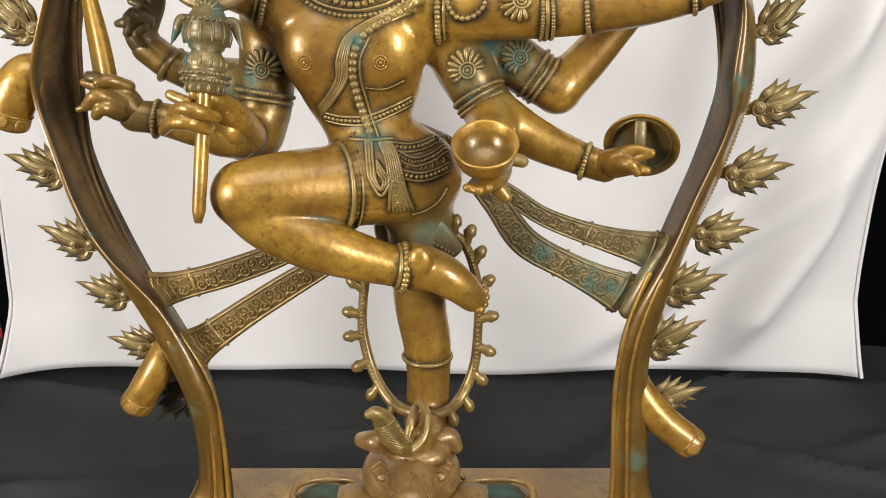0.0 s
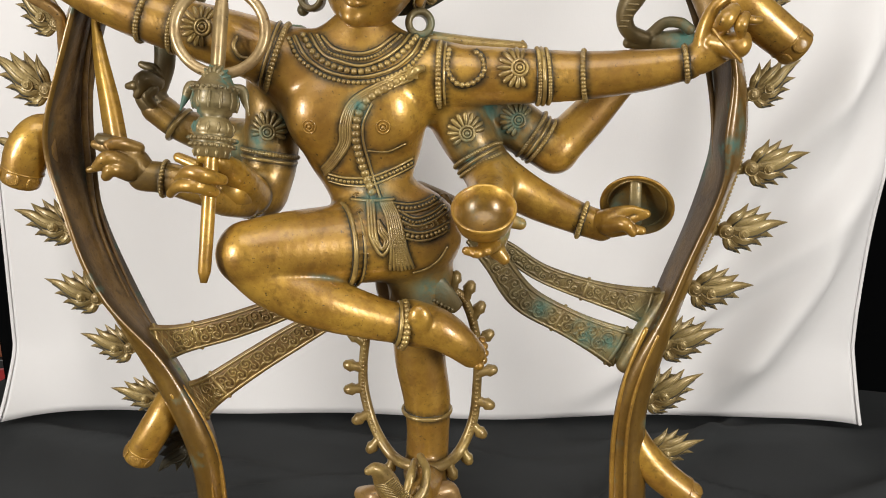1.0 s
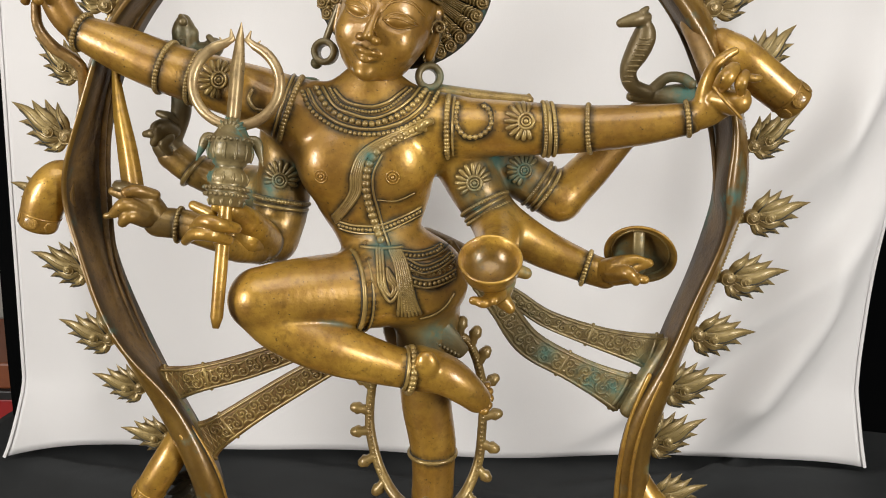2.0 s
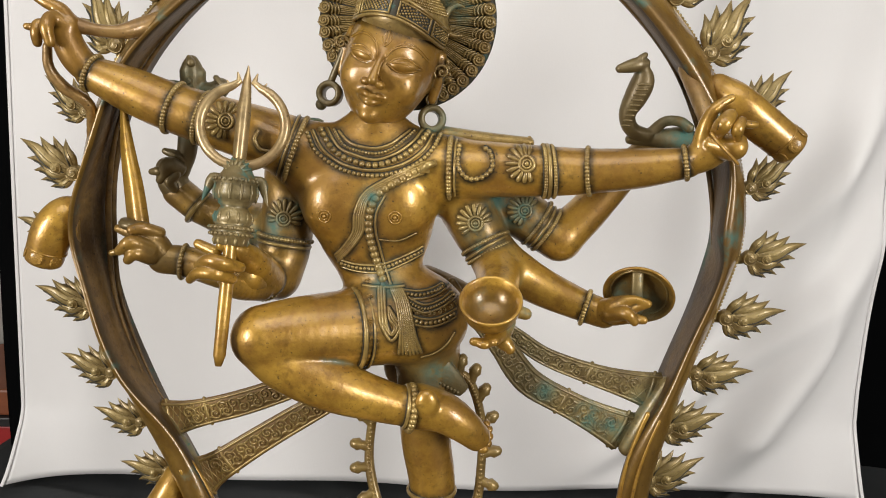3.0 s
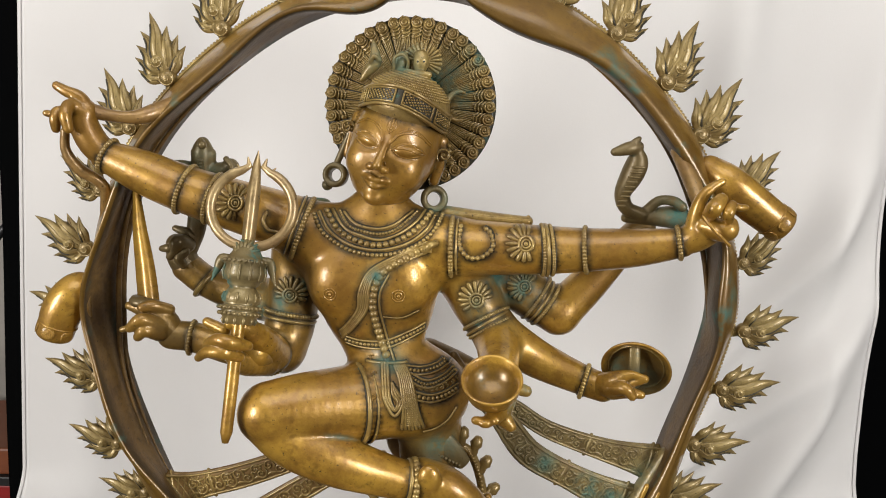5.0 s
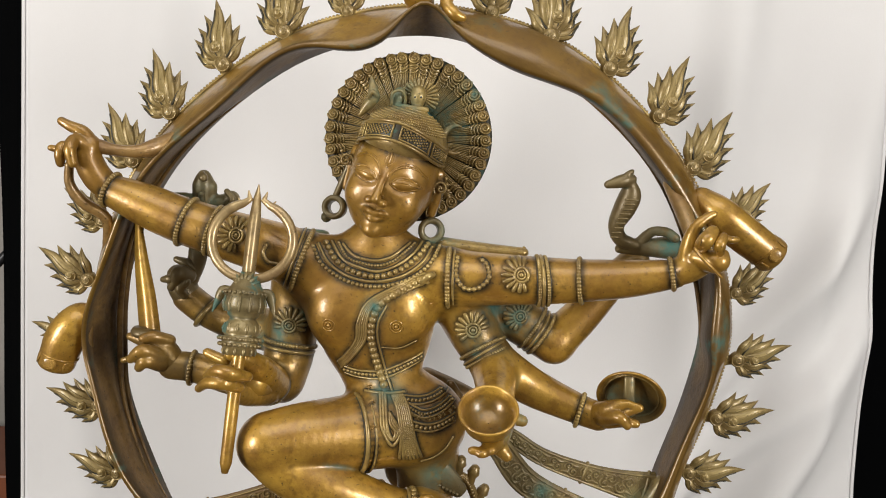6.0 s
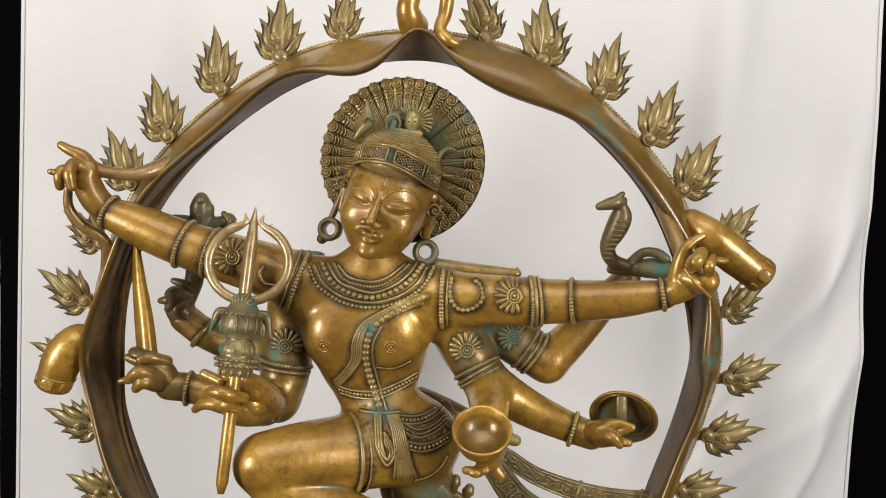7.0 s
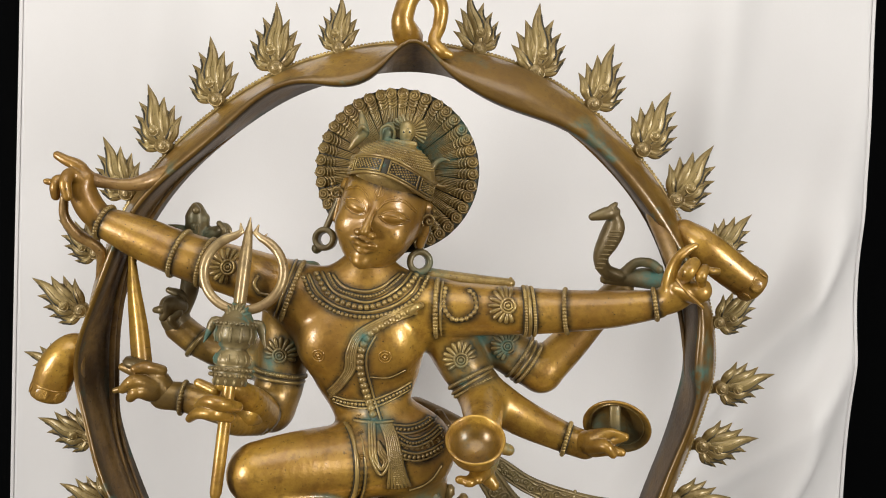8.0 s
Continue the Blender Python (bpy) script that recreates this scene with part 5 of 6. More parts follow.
# dull unpolished rear arms, with shade painted in there and between the legs
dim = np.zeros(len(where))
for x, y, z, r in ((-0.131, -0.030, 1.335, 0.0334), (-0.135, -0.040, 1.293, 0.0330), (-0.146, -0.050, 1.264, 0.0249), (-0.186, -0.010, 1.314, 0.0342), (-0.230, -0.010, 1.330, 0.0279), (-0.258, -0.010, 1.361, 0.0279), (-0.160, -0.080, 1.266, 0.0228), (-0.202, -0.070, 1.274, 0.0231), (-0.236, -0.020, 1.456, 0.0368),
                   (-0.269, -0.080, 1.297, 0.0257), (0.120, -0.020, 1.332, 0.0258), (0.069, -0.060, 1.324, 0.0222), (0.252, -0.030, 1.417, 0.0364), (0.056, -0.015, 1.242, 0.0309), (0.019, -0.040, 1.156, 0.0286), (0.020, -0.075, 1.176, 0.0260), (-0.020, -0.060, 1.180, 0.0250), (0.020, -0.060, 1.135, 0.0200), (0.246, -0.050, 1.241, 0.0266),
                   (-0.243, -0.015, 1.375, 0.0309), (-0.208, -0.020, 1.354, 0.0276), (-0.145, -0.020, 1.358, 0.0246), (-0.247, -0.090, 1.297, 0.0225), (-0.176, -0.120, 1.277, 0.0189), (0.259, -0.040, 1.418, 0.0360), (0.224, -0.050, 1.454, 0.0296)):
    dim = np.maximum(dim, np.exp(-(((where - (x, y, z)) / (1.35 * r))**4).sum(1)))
# shade of the creases round the ornaments, painted into the body's colour
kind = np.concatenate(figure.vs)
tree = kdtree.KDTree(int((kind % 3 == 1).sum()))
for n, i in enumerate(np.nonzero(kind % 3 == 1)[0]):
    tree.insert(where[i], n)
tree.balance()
crease_shade = np.zeros(len(where))
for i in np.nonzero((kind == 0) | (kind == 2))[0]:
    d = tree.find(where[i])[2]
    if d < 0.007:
        crease_shade[i] = (1.0 if kind[i] == 0 else 0.5) * math.exp(-(d / 0.0034)**2)
statue.data.attributes.new("crease_shade", "FLOAT", "POINT").data.foreach_set("value", 0.95 * crease_shade)
statue.data.attributes.new("tarnish_and_shade", "FLOAT", "POINT").data.foreach_set("value", 0.80 * dim)
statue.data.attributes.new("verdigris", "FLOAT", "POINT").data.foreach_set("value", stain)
tagged(statue, "gold-brown bronze dancing figure poised on an elephant head", "statue")


# ---- trident ----
def make_trident():
    ob = new("trident")
    tagged(ob, "slender bronze trident with a turned baluster, gripped by the statue", "trident")
    foot, tip = Vector((-0.171, -0.166, 1.206)), Vector((-0.150, -0.104, 1.481))
    axis = (tip - foot).normalized()
    at = lambda f: foot.lerp(tip, f)
    length = (tip - foot).length
    c = Clay()
    revolve(c, foot, axis, [(0, 0.0005), (0, 0.003), (0.010, 0.0058), (0.05, 0.0062), (0.40 * length, 0.0064), (0.42 * length, 0.0064)], 20)
    part("shaft", c, [BRONZE], ob)
    c = Clay()
    prof = [(0.400, 0.007), (0.402, 0.0135), (0.425, 0.0140), (0.432, 0.0165), (0.440, 0.0165), (0.446, 0.0150), (0.452, 0.0175), (0.460, 0.0175), (0.466, 0.013), (0.476, 0.0155), (0.500, 0.0150), (0.520, 0.0115),
            (0.528, 0.0105), (0.538, 0.0130), (0.545, 0.0130), (0.552, 0.0165), (0.575, 0.0175), (0.600, 0.0160), (0.608, 0.0178), (0.620, 0.0178), (0.626, 0.0150), (0.640, 0.0125), (0.668, 0.0090), (0.674, 0.001)]
    prof = [(f, 1.18 * r) for f, r in prof]
    revolve(c, foot, axis, [(f * length, r) for f, r in prof], 32)
    side, fwd = Vector((1, 0, 0)) - axis * axis.x, axis.cross(Vector((1, 0, 0)))
    for k in range(12):
        w = 2 * math.pi * k / 12
        u = (side * math.cos(w) + fwd * math.sin(w)).normalized()
        for f0, f1, r in ((0.552, 0.600, 0.0203), (0.476, 0.505, 0.0179), (0.403, 0.426, 0.0160)):
            sweep(c, [at(f0) + u * (r - 0.0008), at((f0 + f1) / 2) + u * r, at(f1) + u * (r - 0.0010)], [0.0012, 0.0020, 0.0012], 6)
        for f, r in ((0.614, 0.0210), (0.456, 0.0206), (0.436, 0.0195)):
            for half in (0, 0.5):
                v = 2 * math.pi * (k + half) / 12
                blob(c, at(f) + (side * math.cos(v) + fwd * math.sin(v)).normalized() * r, 0.0021)
    part("baluster", c, [VERDIGRIS], ob, "greenish turned and fluted baluster")
    for s in (-1, 1):
        c = Clay()
        a = at(0.612) + side * s * 0.014
        sweep(c, spline([a, a + side * s * 0.009 + axis * 0.001, a + side * s * 0.013 - axis * 0.009, a + side * s * 0.017 - axis * 0.020], 5), [0.006, 0.006, 0.006, 0.0055, 0.0055, 0.0055, 0.005, 0.0048, 0.0045, 0.004, 0.0035, 0.003, 0.0025, 0.002, 0.001, 0.0008], 8, 0.6)
        part("drooping_leaf", c, [VERDIGRIS], ob)
        c = Clay()
        mid = at(0.800)
        R = 0.0405
        w = np.linspace(radians(-88), radians(70), 22)
        arc = [mid + side * s * R * math.cos(v) * 1.0 + axis * R * math.sin(v) * 0.95 for v in w]
        arc += [mid + side * s * R * 0.17 + axis * R * 1.02, mid + side * s * R * 0.23 + axis * R * 1.22]
        sweep(c, arc, [0.0050] * 20 + [0.0046, 0.0040, 0.0034, 0.0008], 10, 0.9)
        sweep(c, [arc[20], arc[21] + side * s * 0.001, arc[21] + side * s * 0.005 + axis * 0.005], [0.003, 0.0025, 0.0006], 6)
        part("side_prong", c, [PALE], ob, "pale polished side prong")
    c = Clay()
    sweep(c, [at(0.66), at(0.72), at(0.86), at(0.95), at(1.0)], [0.0062, 0.0068, 0.0066, 0.0040, 0.0006], 4, 0.8)
    part("middle_prong", c, [PALE], ob, "pale polished middle prong")
    c = Clay()
    f = at(0.648)
    blob(c, f + fwd * 0.0, (0.011, 0.010, 0.013))
    front = Vector((0, -1, 0))
    for k in range(7):
        w = radians(-75 + 25 * k)
        sweep(c, [f + front * 0.009 - axis * 0.006, f + front * 0.010 + (axis * math.cos(w) + side * math.sin(w)) * 0.008, f + front * 0.004 + (axis * math.cos(w) + side * math.sin(w)) * 0.013], [0.0014, 0.0022, 0.0010], 6)
    part("lotus_bud", c, [VERDIGRIS], ob)


make_trident()

# ---- arch of elephant hide with flames ----
arch = new("flame_arch")
tagged(arch, "bronze arch of elephant hide edged with flames, standing on the base", "arch")
ARCH = [(-0.229, -0.020, 0.828, 0.0250), (-0.222, -0.020, 0.853, 0.0180), (-0.2195, -0.020, 0.906, 0.0150), (-0.2225, -0.020, 0.973, 0.0150), (-0.249, -0.020, 1.033, 0.0160), (-0.290, -0.020, 1.094, 0.0182), (-0.318, -0.020, 1.156, 0.0194), (-0.341, -0.020, 1.230, 0.0164),
        (-0.345, -0.020, 1.284, 0.0172), (-0.343, -0.020, 1.342, 0.0172), (-0.327, -0.020, 1.411, 0.0178), (-0.300, -0.020, 1.475, 0.0191), (-0.255, -0.020, 1.535, 0.0185), (-0.191, -0.020, 1.590, 0.0185), (-0.125, -0.020, 1.631, 0.0172), (-0.059, -0.020, 1.650, 0.0172),
        (0.000, -0.020, 1.659, 0.0172), (0.060, -0.020, 1.653, 0.0172), (0.120, -0.020, 1.637, 0.0191), (0.180, -0.020, 1.606, 0.0191), (0.236, -0.020, 1.558, 0.0185), (0.289, -0.020, 1.498, 0.0185), (0.323, -0.020, 1.424, 0.0172), (0.341, -0.020, 1.368, 0.0178),
        (0.345, -0.020, 1.311, 0.0184), (0.340, -0.020, 1.284, 0.0176), (0.323, -0.020, 1.218, 0.0170), (0.296, -0.020, 1.153, 0.0170), (0.270, -0.020, 1.088, 0.0176), (0.255, -0.020, 1.023, 0.0170), (0.256, -0.020, 0.959, 0.0200), (0.262, -0.020, 0.868, 0.0200), (0.266, -0.020, 0.828, 0.0270)]


def arch_band():
    clay = Clay()
    line = spline(ARCH, 8)
    for _ in range(24):
        line[1:-1] = 0.25 * line[:-2] + 0.5 * line[1:-1] + 0.25 * line[2:]
    c, w = line[:, :3], line[:, 3]
    d, n, _ = frames(c)
    mid = np.array((0.01, 0, 1.35))
    n *= np.sign(((c - mid) * n).sum(1))[:, None]
    # outward share, depth: front lip, swelling face, outer rim, back, inner flange
    profile = [(-0.95, -0.043), (-0.75, -0.046), (-0.30, -0.038), (0.30, -0.024), (0.75, -0.008), (1.0, 0.010), (1.0, 0.016), (0.80, 0.018), (0.30, 0.010), (-0.30, 0.012), (-0.70, 0.020), (-0.78, 0.018), (-0.85, 0.000), (-0.95, -0.025)]
    m = len(profile)
    s = np.linspace(0, 1, len(c))
    rows = []
    open_left = 0.75 / (1 + np.exp((s - 0.40) * 40)) / (1 + np.exp((0.16 - s) * 50)) - 0.30 / (1 + np.exp((0.48 - s) * 40)) / (1 + np.exp((s - 0.67) * 60)) + 0.28 / (1 + np.exp((0.69 - s) * 60)) / (1 + np.exp((s - 0.845) * 60))
    foot = 1 / (1 + np.exp((s - 0.14) * 70)) + 1 / (1 + np.exp((0.86 - s) * 70))
    for i in range(len(c)):
        wob = 0.36 * math.sin(31 * s[i]) + 0.20 * math.sin(73 * s[i] + 1)
        for k, (u, y) in enumerate(profile):
            du = (wob * (1 - foot[i]) + open_left[i] * (1 - foot[i])) * (1.0 if k in (0, 1, 13) else 0.5 if k in (2, 12) else 0.0)
            if k in (0, 1, 2, 3, 13):
                # the front lip hangs down either side of the tail and is drawn up under it
                du += (1.0, 1.0, 0.65, 0.25)[k % 13] * (1.65 * math.exp(-((s[i] - 0.506) / 0.016)**2) - 0.90 * math.exp(-((s[i] - 0.464) / 0.022)**2) - 0.15 * math.exp(-((s[i] - 0.545) / 0.020)**2))
            du += 0.9 * foot[i] if k in (9, 10, 11, 12) else -0.15 * foot[i] if k in (0, 13) else 0
            if k < 6:
                y += (-0.030 - 0.012 * (1 - u * u) - y) * min(1, foot[i])
            dy = 0.012 * noise.noise(Vector((s[i] * 14, k * 0.1, 0))) if y < 0 else 0
            rows.append(c[i] + n[i] * w[i] * (u + du) + np.array((0, y + dy, 0)))
    i, j = np.meshgrid(np.arange(len(c) - 1), np.arange(m), indexing="ij")
    k = (j + 1) % m
    q = np.stack([i * m + j, i * m + k, (i + 1) * m + k, (i + 1) * m + j], -1).reshape(-1, 4)
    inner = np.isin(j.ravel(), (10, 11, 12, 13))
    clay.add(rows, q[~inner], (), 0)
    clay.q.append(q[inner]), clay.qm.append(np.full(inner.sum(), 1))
    # thickened front edges and a shallow crease run down the two feet
    for lo, hi in ((2, 34), (len(c) - 36, len(c) - 3)):
        for u, y in ((-1.02, -0.032), (-0.35, -0.0405)):
            sweep(clay, c[lo:hi] + n[lo:hi] * (w[lo:hi] * u)[:, None] + np.array((0, y, 0)), 0.0030 if u < -0.5 else 0.0022, 8)
    # ridges in the hollow of the hide
    for lo, hi, u0, y0 in ((40, 104, -0.84, 0.004), (46, 92, -0.88, -0.010), (150, 196, -0.86, 0.002)):
        k = np.arange(lo, hi)
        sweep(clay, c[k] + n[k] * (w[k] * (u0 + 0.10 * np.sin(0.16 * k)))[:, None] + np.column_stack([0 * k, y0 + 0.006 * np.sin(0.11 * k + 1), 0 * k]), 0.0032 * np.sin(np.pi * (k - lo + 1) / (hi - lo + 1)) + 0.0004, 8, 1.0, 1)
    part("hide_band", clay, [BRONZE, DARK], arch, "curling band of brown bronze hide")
    # beaded rim on the outer back edge
    clay = Clay()
    rim = c + n * (w * 1.02)[:, None] + np.array((0, 0.010, 0))
    sweep(clay, rim, 0.0022, 6)
    seg = np.linalg.norm(np.diff(rim, axis=0), axis=1)
    at = np.concatenate([[0], np.cumsum(seg)])
    for dist in np.arange(0.12, at[-1] - 0.12, 0.0042):
        p = [np.interp(dist, at, rim[:, a]) for a in range(3)]
        k = min(int(np.searchsorted(at, dist)), len(n) - 1)
        blob(clay, np.array(p) + n[k] * 0.0016, 0.0019)
    part("beaded_rim", clay, [RELIEF], arch, "fine beaded outer rim")
    return c, n, w


arch_c, arch_n, arch_w = arch_band()


def flame_mesh(side):
    """One flame 0.062 m long, pointing up its z axis: curled boss, long tongue, short tongues either side."""
    clay = Clay()
    L = 0.062
    # root, two bends, tip and half width of each tongue: one long point between shorter wavy ones that overlap
    tongues = [((0.00, 0.06), (0.06, 0.42), (-0.01, 0.78), (0.03, 1.16), 0.140), ((-0.04, 0.08), (-0.10, 0.38), (-0.14, 0.62), (-0.21, 0.86), 0.125), ((-0.07, 0.06), (-0.17, 0.28), (-0.24, 0.46), (-0.36, 0.66), 0.120), ((-0.08, 0.02), (-0.22, 0.14), (-0.30, 0.28), (-0.44, 0.44), 0.110),
               ((0.06, 0.08), (0.16, 0.36), (0.15, 0.62), (0.28, 0.88), 0.125), ((0.08, 0.05), (0.22, 0.24), (0.25, 0.44), (0.42, 0.66), 0.120), ((0.08, 0.02), (0.26, 0.10), (0.33, 0.26), (0.51, 0.46), 0.110), ((0.06, -0.04), (0.26, -0.02), (0.36, 0.08), (0.52, 0.24), 0.090)]
    for n, (a, b, c, e, r) in enumerate(tongues):
        lift = 0.0022 * (n % 2) + (0.0030 if n == 0 else 0)
        p = spline([(side * a[0] * L, -0.003 - lift, a[1] * L, r * L * 0.75), (side * b[0] * L, -0.0055 - lift, b[1] * L, r * L * 1.0), (side * c[0] * L, -0.004 - lift, c[1] * L, r * L * 0.72), (side * e[0] * L, -0.001, e[1] * L, 0.0003)], 5)
        sweep(clay, p[:, :3], p[:, 3], 7, 0.34)
        # a raised vein along each tongue and a dark cut beside it
        v = p.copy()
        v[:, 1] -= 0.33 * p[:, 3]
        sweep(clay, v[1:-2, :3], 0.0008, 4)
        q = p.copy()
        q[:, 0] += side * 0.78 * p[:, 3]
        q[:, 1] -= 0.18 * p[:, 3]
        sweep(clay, q[1:-3, :3], 0.0012, 4, 1.0, 1)
    sweep(clay, [(0, 0.001, 0.008), (side * 0.002, 0.001, 0.022), (side * 0.002, 0.001, 0.042)], [0.016, 0.021, 0.012], 12, 0.16, 0)
    boss = Clay()
    curl = np.linspace(0.3, 4.2 * math.pi, 40)
    for cx, cz, cr, cy in ((0.0, -0.002, 0.0105, -0.010), (side * 0.006, 0.018, 0.0085, -0.011)):
        blob(boss, (cx, cy + 0.006, cz), (cr, 0.008, cr))
        sweep(boss, np.column_stack([cx + side * cr * curl / 14 * np.cos(curl), np.full(40, cy - 0.0012) + 0.004 * (curl / 13.2)**2, cz + cr * curl / 14 * np.sin(curl)]), 0.0011, 5)
    sweep(clay, [(0, 0.0, -0.016), (0, -0.002, 0.004)], [0.006, 0.009], 10, 0.8)
    return clay.mesh("flame", [FLAME, RECESS]), boss.mesh("scroll_boss", [FLAME])


FLAME_MESH = {s: flame_mesh(s) for s in (-1, 1)}


def flame(x, y, z, tx, ty, tz, label=""):
    root, tip = Vector((x, y, z)), Vector((tx, ty, tz))
    d = tip - root
    tongue, boss = FLAME_MESH[1 if x > 0 else -1]
    ob = new("flame", tongue)
    ob.parent = arch
    tagged(ob, label)
    new("scroll_boss", boss).parent = ob
    k = d.length / 0.066
    ob.matrix_basis = Matrix.LocRotScale(root + Vector((0, 0.004, 0)), Euler((0, math.atan2(d.x, d.z) , 0)), (k, 1.1 * k, k))


flame(-0.073, -0.010, 1.670, -0.070, -0.010, 1.722)
flame(-0.143, -0.010, 1.647, -0.142, -0.010, 1.712)
flame(-0.210, -0.010, 1.611, -0.216, -0.010, 1.674)
flame(-0.270, -0.010, 1.558, -0.286, -0.010, 1.620)
flame(-0.313, -0.010, 1.504, -0.337, -0.010, 1.561)
flame(-0.351, -0.010, 1.434, -0.389, -0.010, 1.468)
flame(-0.369, -0.010, 1.368, -0.420, -0.010, 1.401)
flame(-0.381, -0.010, 1.299, -0.432, -0.010, 1.316)
flame(-0.363, -0.010, 1.220, -0.418, -0.010, 1.238)
flame(-0.343, -0.010, 1.139, -0.395, -0.010, 1.159)
flame(-0.313, -0.010, 1.079, -0.363, -0.010, 1.094)
flame(-0.285, -0.010, 1.017, -0.336, -0.010, 1.027)
flame(0.083, -0.010, 1.671, 0.071, -0.010, 1.728)
flame(0.148, -0.010, 1.647, 0.149, -0.010, 1.716)
flame(0.214, -0.010, 1.613, 0.233, -0.010, 1.674)
flame(0.271, -0.010, 1.563, 0.298, -0.010, 1.622)
flame(0.311, -0.010, 1.507, 0.348, -0.010, 1.563)
flame(0.359, -0.010, 1.448, 0.396, -0.010, 1.487)
flame(0.368, -0.010, 1.366, 0.410, -0.010, 1.398)
flame(0.375, -0.010, 1.288, 0.431, -0.010, 1.304)
flame(0.355, -0.010, 1.219, 0.416, -0.010, 1.228)
flame(0.327, -0.010, 1.152, 0.387, -0.010, 1.156)
flame(0.298, -0.010, 1.087, 0.358, -0.010, 1.103)
flame(0.283, -0.010, 1.020, 0.340, -0.010, 1.047)
flame(0.293, -0.010, 0.949, 0.349, -0.010, 0.963)


# near-black flame copies: shade behind the lower left leg put into the colour
SHADED_FLAME = {s: tuple(m.copy() for m in FLAME_MESH[s]) for s in (-1, 1)}
for m in SHADED_FLAME[-1] + SHADED_FLAME[1]:
    for i in range(len(m.materials)):
        m.materials[i] = RECESS
FLAME_MESH = SHADED_FLAME
flame(-0.248, -0.010, 0.966, -0.293, -0.010, 0.922, "near-black flame, coloured for the shade behind the leg stump")
NAIL = Clay()
blob(NAIL, (0, 0, 0), (1.05, 0.15, 1.0))
NAIL_MESH = NAIL.mesh("toenail", [BRONZE])


def hide_leg(points):
    """A stump of an elephant leg with a flat sole, a crease above the foot and three toenails."""
    clay = Clay()
    f = Field(np.min([p[:3] for p in points], 0) - 0.045, np.max([p[:3] for p in points], 0) + 0.045, 0.002)
    a, b = (np.array(p[:3]) for p in points[-2:])
    d = (b - a) / np.linalg.norm(b - a)
    r = points[-1][3]
    f.tube(points + [(*(b + 0.022 * d), 1.04 * r)], 0.006, 1.0, 9)
    grid = [f.lo[k] + f.h * np.arange(f.n[k]) for k in range(3)]
    X, Y, Z = np.meshgrid(*grid, indexing="ij", sparse=True)
    plane = ((X - b[0]) * d[0] + (Y - b[1]) * d[1] + (Z - b[2]) * d[2] - 0.010).astype(np.float32)
    h = np.clip(0.5 - 0.5 * (plane - f.f) / -0.008, 0, 1)
    f.f = f.f + (plane - f.f) * h + 0.008 * h * (1 - h)
    f.nets(clay, 0, None, 2)
    side = np.cross(d, (0, 1, 0))
    ring = [b - d * 0.008 + (side * math.cos(w) + np.array((0, -1, 0)) * math.sin(w)) * r * 1.0 for w in np.linspace(0, 2 * math.pi, 25)]
    sweep(clay, ring, 0.0013, 6)
    leg = part("hide_leg", clay, [BRONZE], arch, "stump of an elephant leg with toenails")
    for s in (-1.15, 0.0, 1.15):
        w = s * 0.95
        out = side * math.sin(w) + np.array((0, -1, 0)) * math.cos(w)
        nail = new("toenail", NAIL_MESH)
        nail.parent = leg
        basis = Matrix((tuple(np.cross(d, out)), tuple(-out), tuple(d))).transposed()
        nail.matrix_basis = Matrix.LocRotScale(Vector(b - d * 0.001 + out * r * 0.985), basis.to_quaternion(), (0.0078,) * 3)


hide_leg([(-0.363, -0.015, 1.325, 0.0086), (-0.367, -0.035, 1.325, 0.0193), (-0.381, -0.040, 1.307, 0.0216), (-0.392, -0.040, 1.280, 0.0198)])
hide_leg([(0.313, -0.040, 1.471, 0.0132), (0.330, -0.050, 1.456, 0.0189), (0.358, -0.050, 1.434, 0.0201), (0.386, -0.050, 1.414, 0.0189)])
hide_leg([(-0.265, -0.020, 1.030, 0.0117), (-0.273, -0.030, 1.006, 0.0174), (-0.288, -0.035, 0.981, 0.0179), (-0.303, -0.035, 0.957, 0.0173)])
hide_leg([(0.259, -0.030, 0.996, 0.0128), (0.270, -0.035, 0.967, 0.0184), (0.294, -0.040, 0.939, 0.0189), (0.327, -0.045, 0.913, 0.0182)])

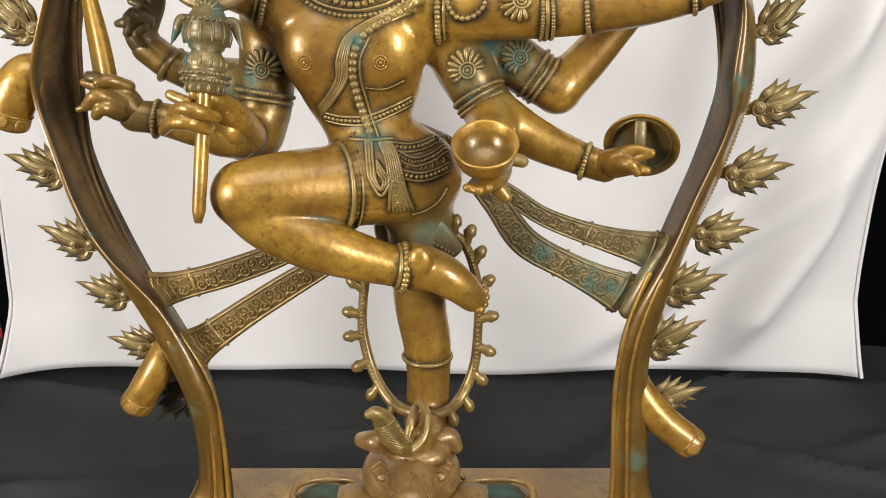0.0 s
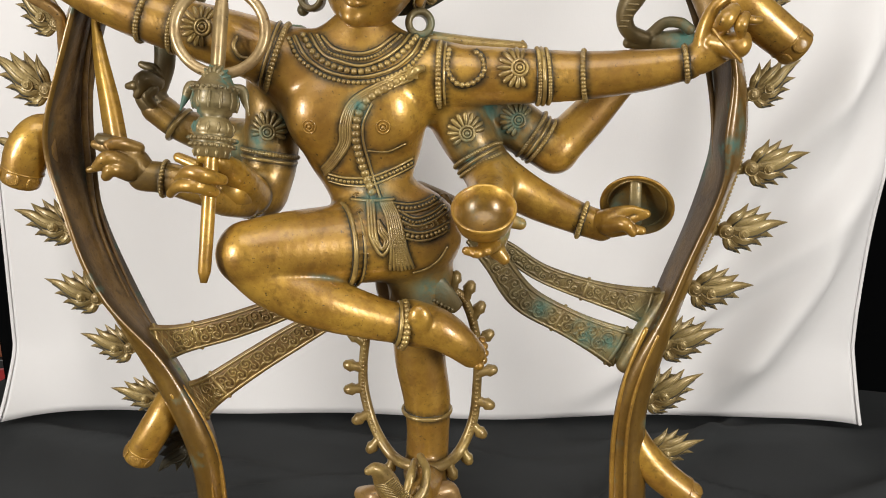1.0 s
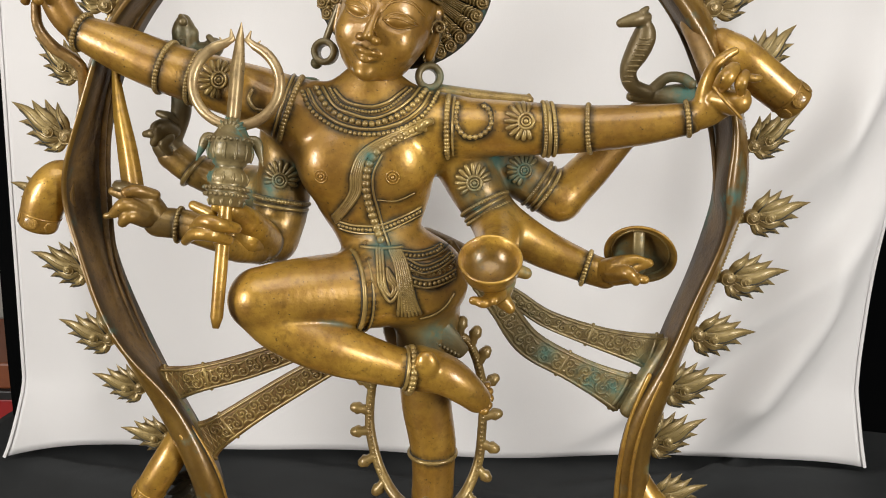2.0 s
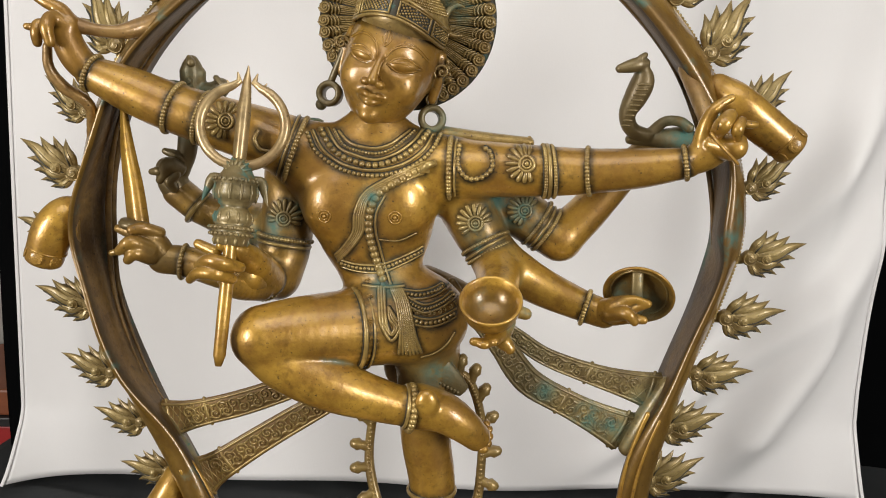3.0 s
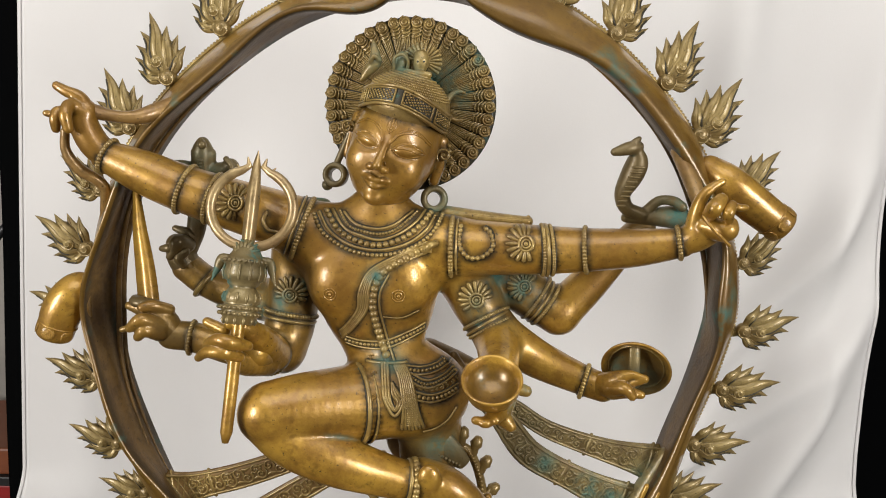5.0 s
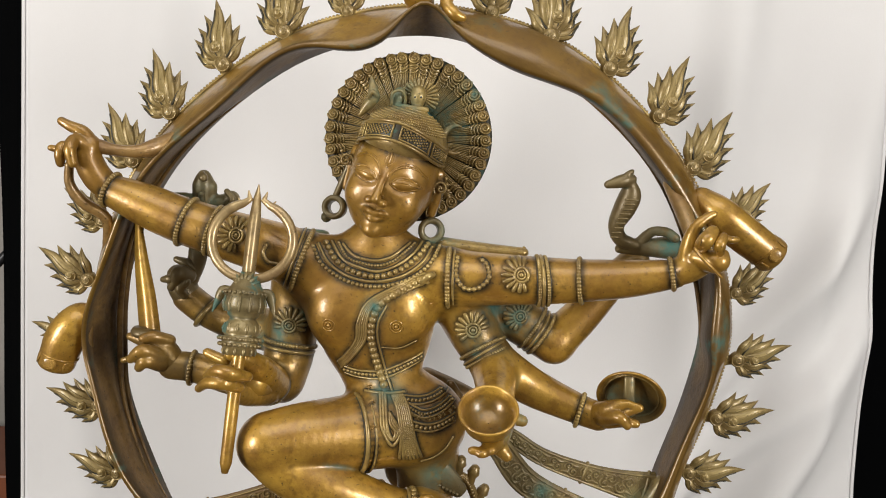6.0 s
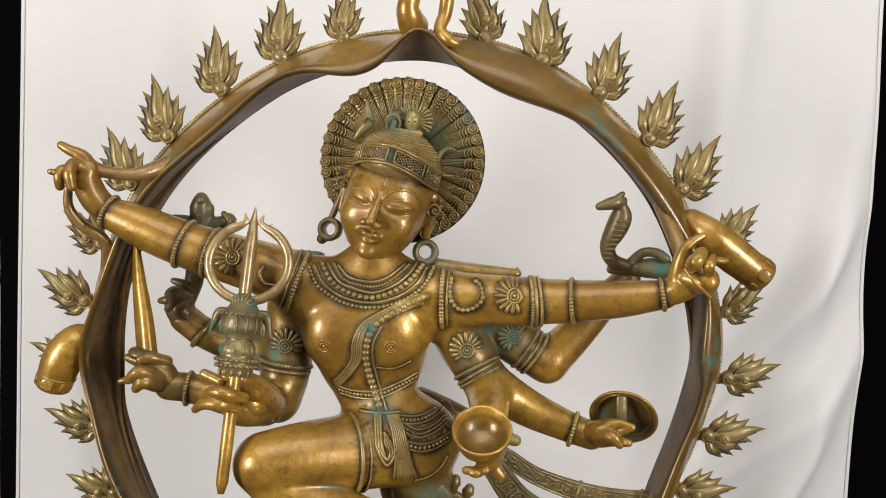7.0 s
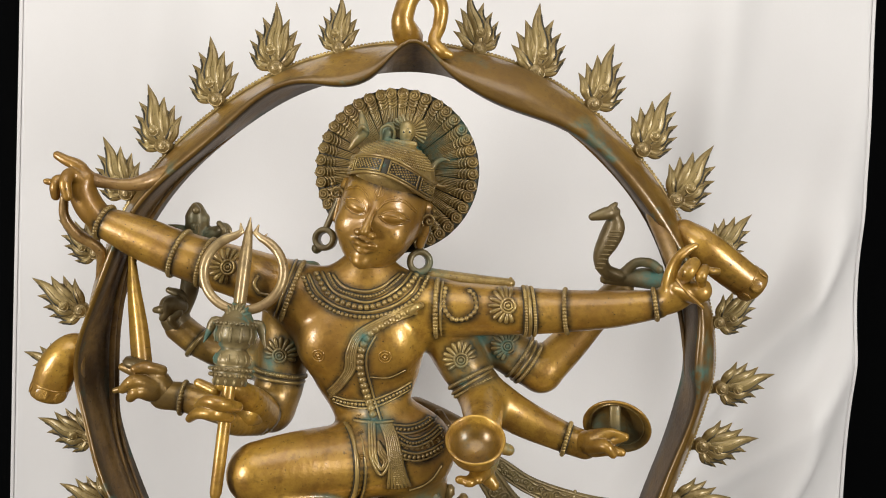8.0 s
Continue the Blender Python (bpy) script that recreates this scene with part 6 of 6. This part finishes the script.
tail = Clay()
line = spline([(0.006, -0.030, 1.676, 0.0160), (0.002, -0.044, 1.682, 0.0145), (-0.000, -0.050, 1.695, 0.0117), (0.009, -0.050, 1.718, 0.0105), (0.027, -0.050, 1.723, 0.0086), (0.040, -0.050, 1.708, 0.0080), (0.039, -0.050, 1.687, 0.0074), (0.034, -0.055, 1.670, 0.0067), (0.042, -0.060, 1.658, 0.0067), (0.051, -0.060, 1.654, 0.0043)], 8)
sweep(tail, line[:, :3], line[:, 3], 14)
part("tail_loop", tail, [BRONZE], arch, "looped tail at the crown of the arch")

# ---- clutter at the edge of the backdrop ----
BOARD = material("brown_board", (0.20, 0.06, 0.022), 0.45)
REDBOX = material("red_card", (0.30, 0.012, 0.012), 0.5)
CREAM = material("cream_panel", (0.42, 0.40, 0.36), 0.7)
IRON = material("black_metal", (0.015, 0.015, 0.016), 0.4)
for m, a, bb in ((BOARD, (0.24, 0.075, 0.028), (0.15, 0.042, 0.016)), (REDBOX, (0.34, 0.016, 0.015), (0.24, 0.008, 0.010)), (CREAM, (0.44, 0.42, 0.38), (0.38, 0.36, 0.325)), (IRON, (0.020, 0.020, 0.021), (0.011, 0.011, 0.012))):
    m.node_tree.links.new(mix(m, noise_tex(m, 14.0, 5.0, 0.6, (1, 1, 6)), a, bb), m.node_tree.nodes["Principled BSDF"].inputs["Base Color"])


def rack():
    ob = new("storage_rack")
    tagged(ob, "black metal storage rack beyond the edge of the curtain", "rack")
    for x in (-1.43, -0.91):
        for y in (0.80, 1.15):
            plain("post", slab((x, y, 0), (x + 0.025, y + 0.025, 1.75), 0.003), IRON, ob)
    for z in (0.25, 0.60, 0.693, 1.70):
        plain("shelf", slab((-1.44, 0.79, z), (-0.88, 1.19, z + 0.022), 0.003), IRON, ob)
    c = Clay()
    sweep(c, [(-1.42, 0.795, 0.76), (-0.89, 0.795, 1.32)], 0.010, 8)
    part("brace", c, [IRON], ob)
    plain("back_panel", slab((-1.44, 1.19, 0.2), (-0.88, 1.20, 1.74), 0.002), CREAM, ob)


rack()
tagged(plain("wooden_box", slab((-1.38, 0.80, 0.7155), (-0.90, 1.12, 0.779), 0.006), BOARD), "reddish brown wooden box on the rack", "box")
tagged(plain("red_carton", slab((-1.35, 0.80, 0.6225), (-0.90, 1.10, 0.690), 0.004), REDBOX), "flat red carton on the shelf below the box", "box")
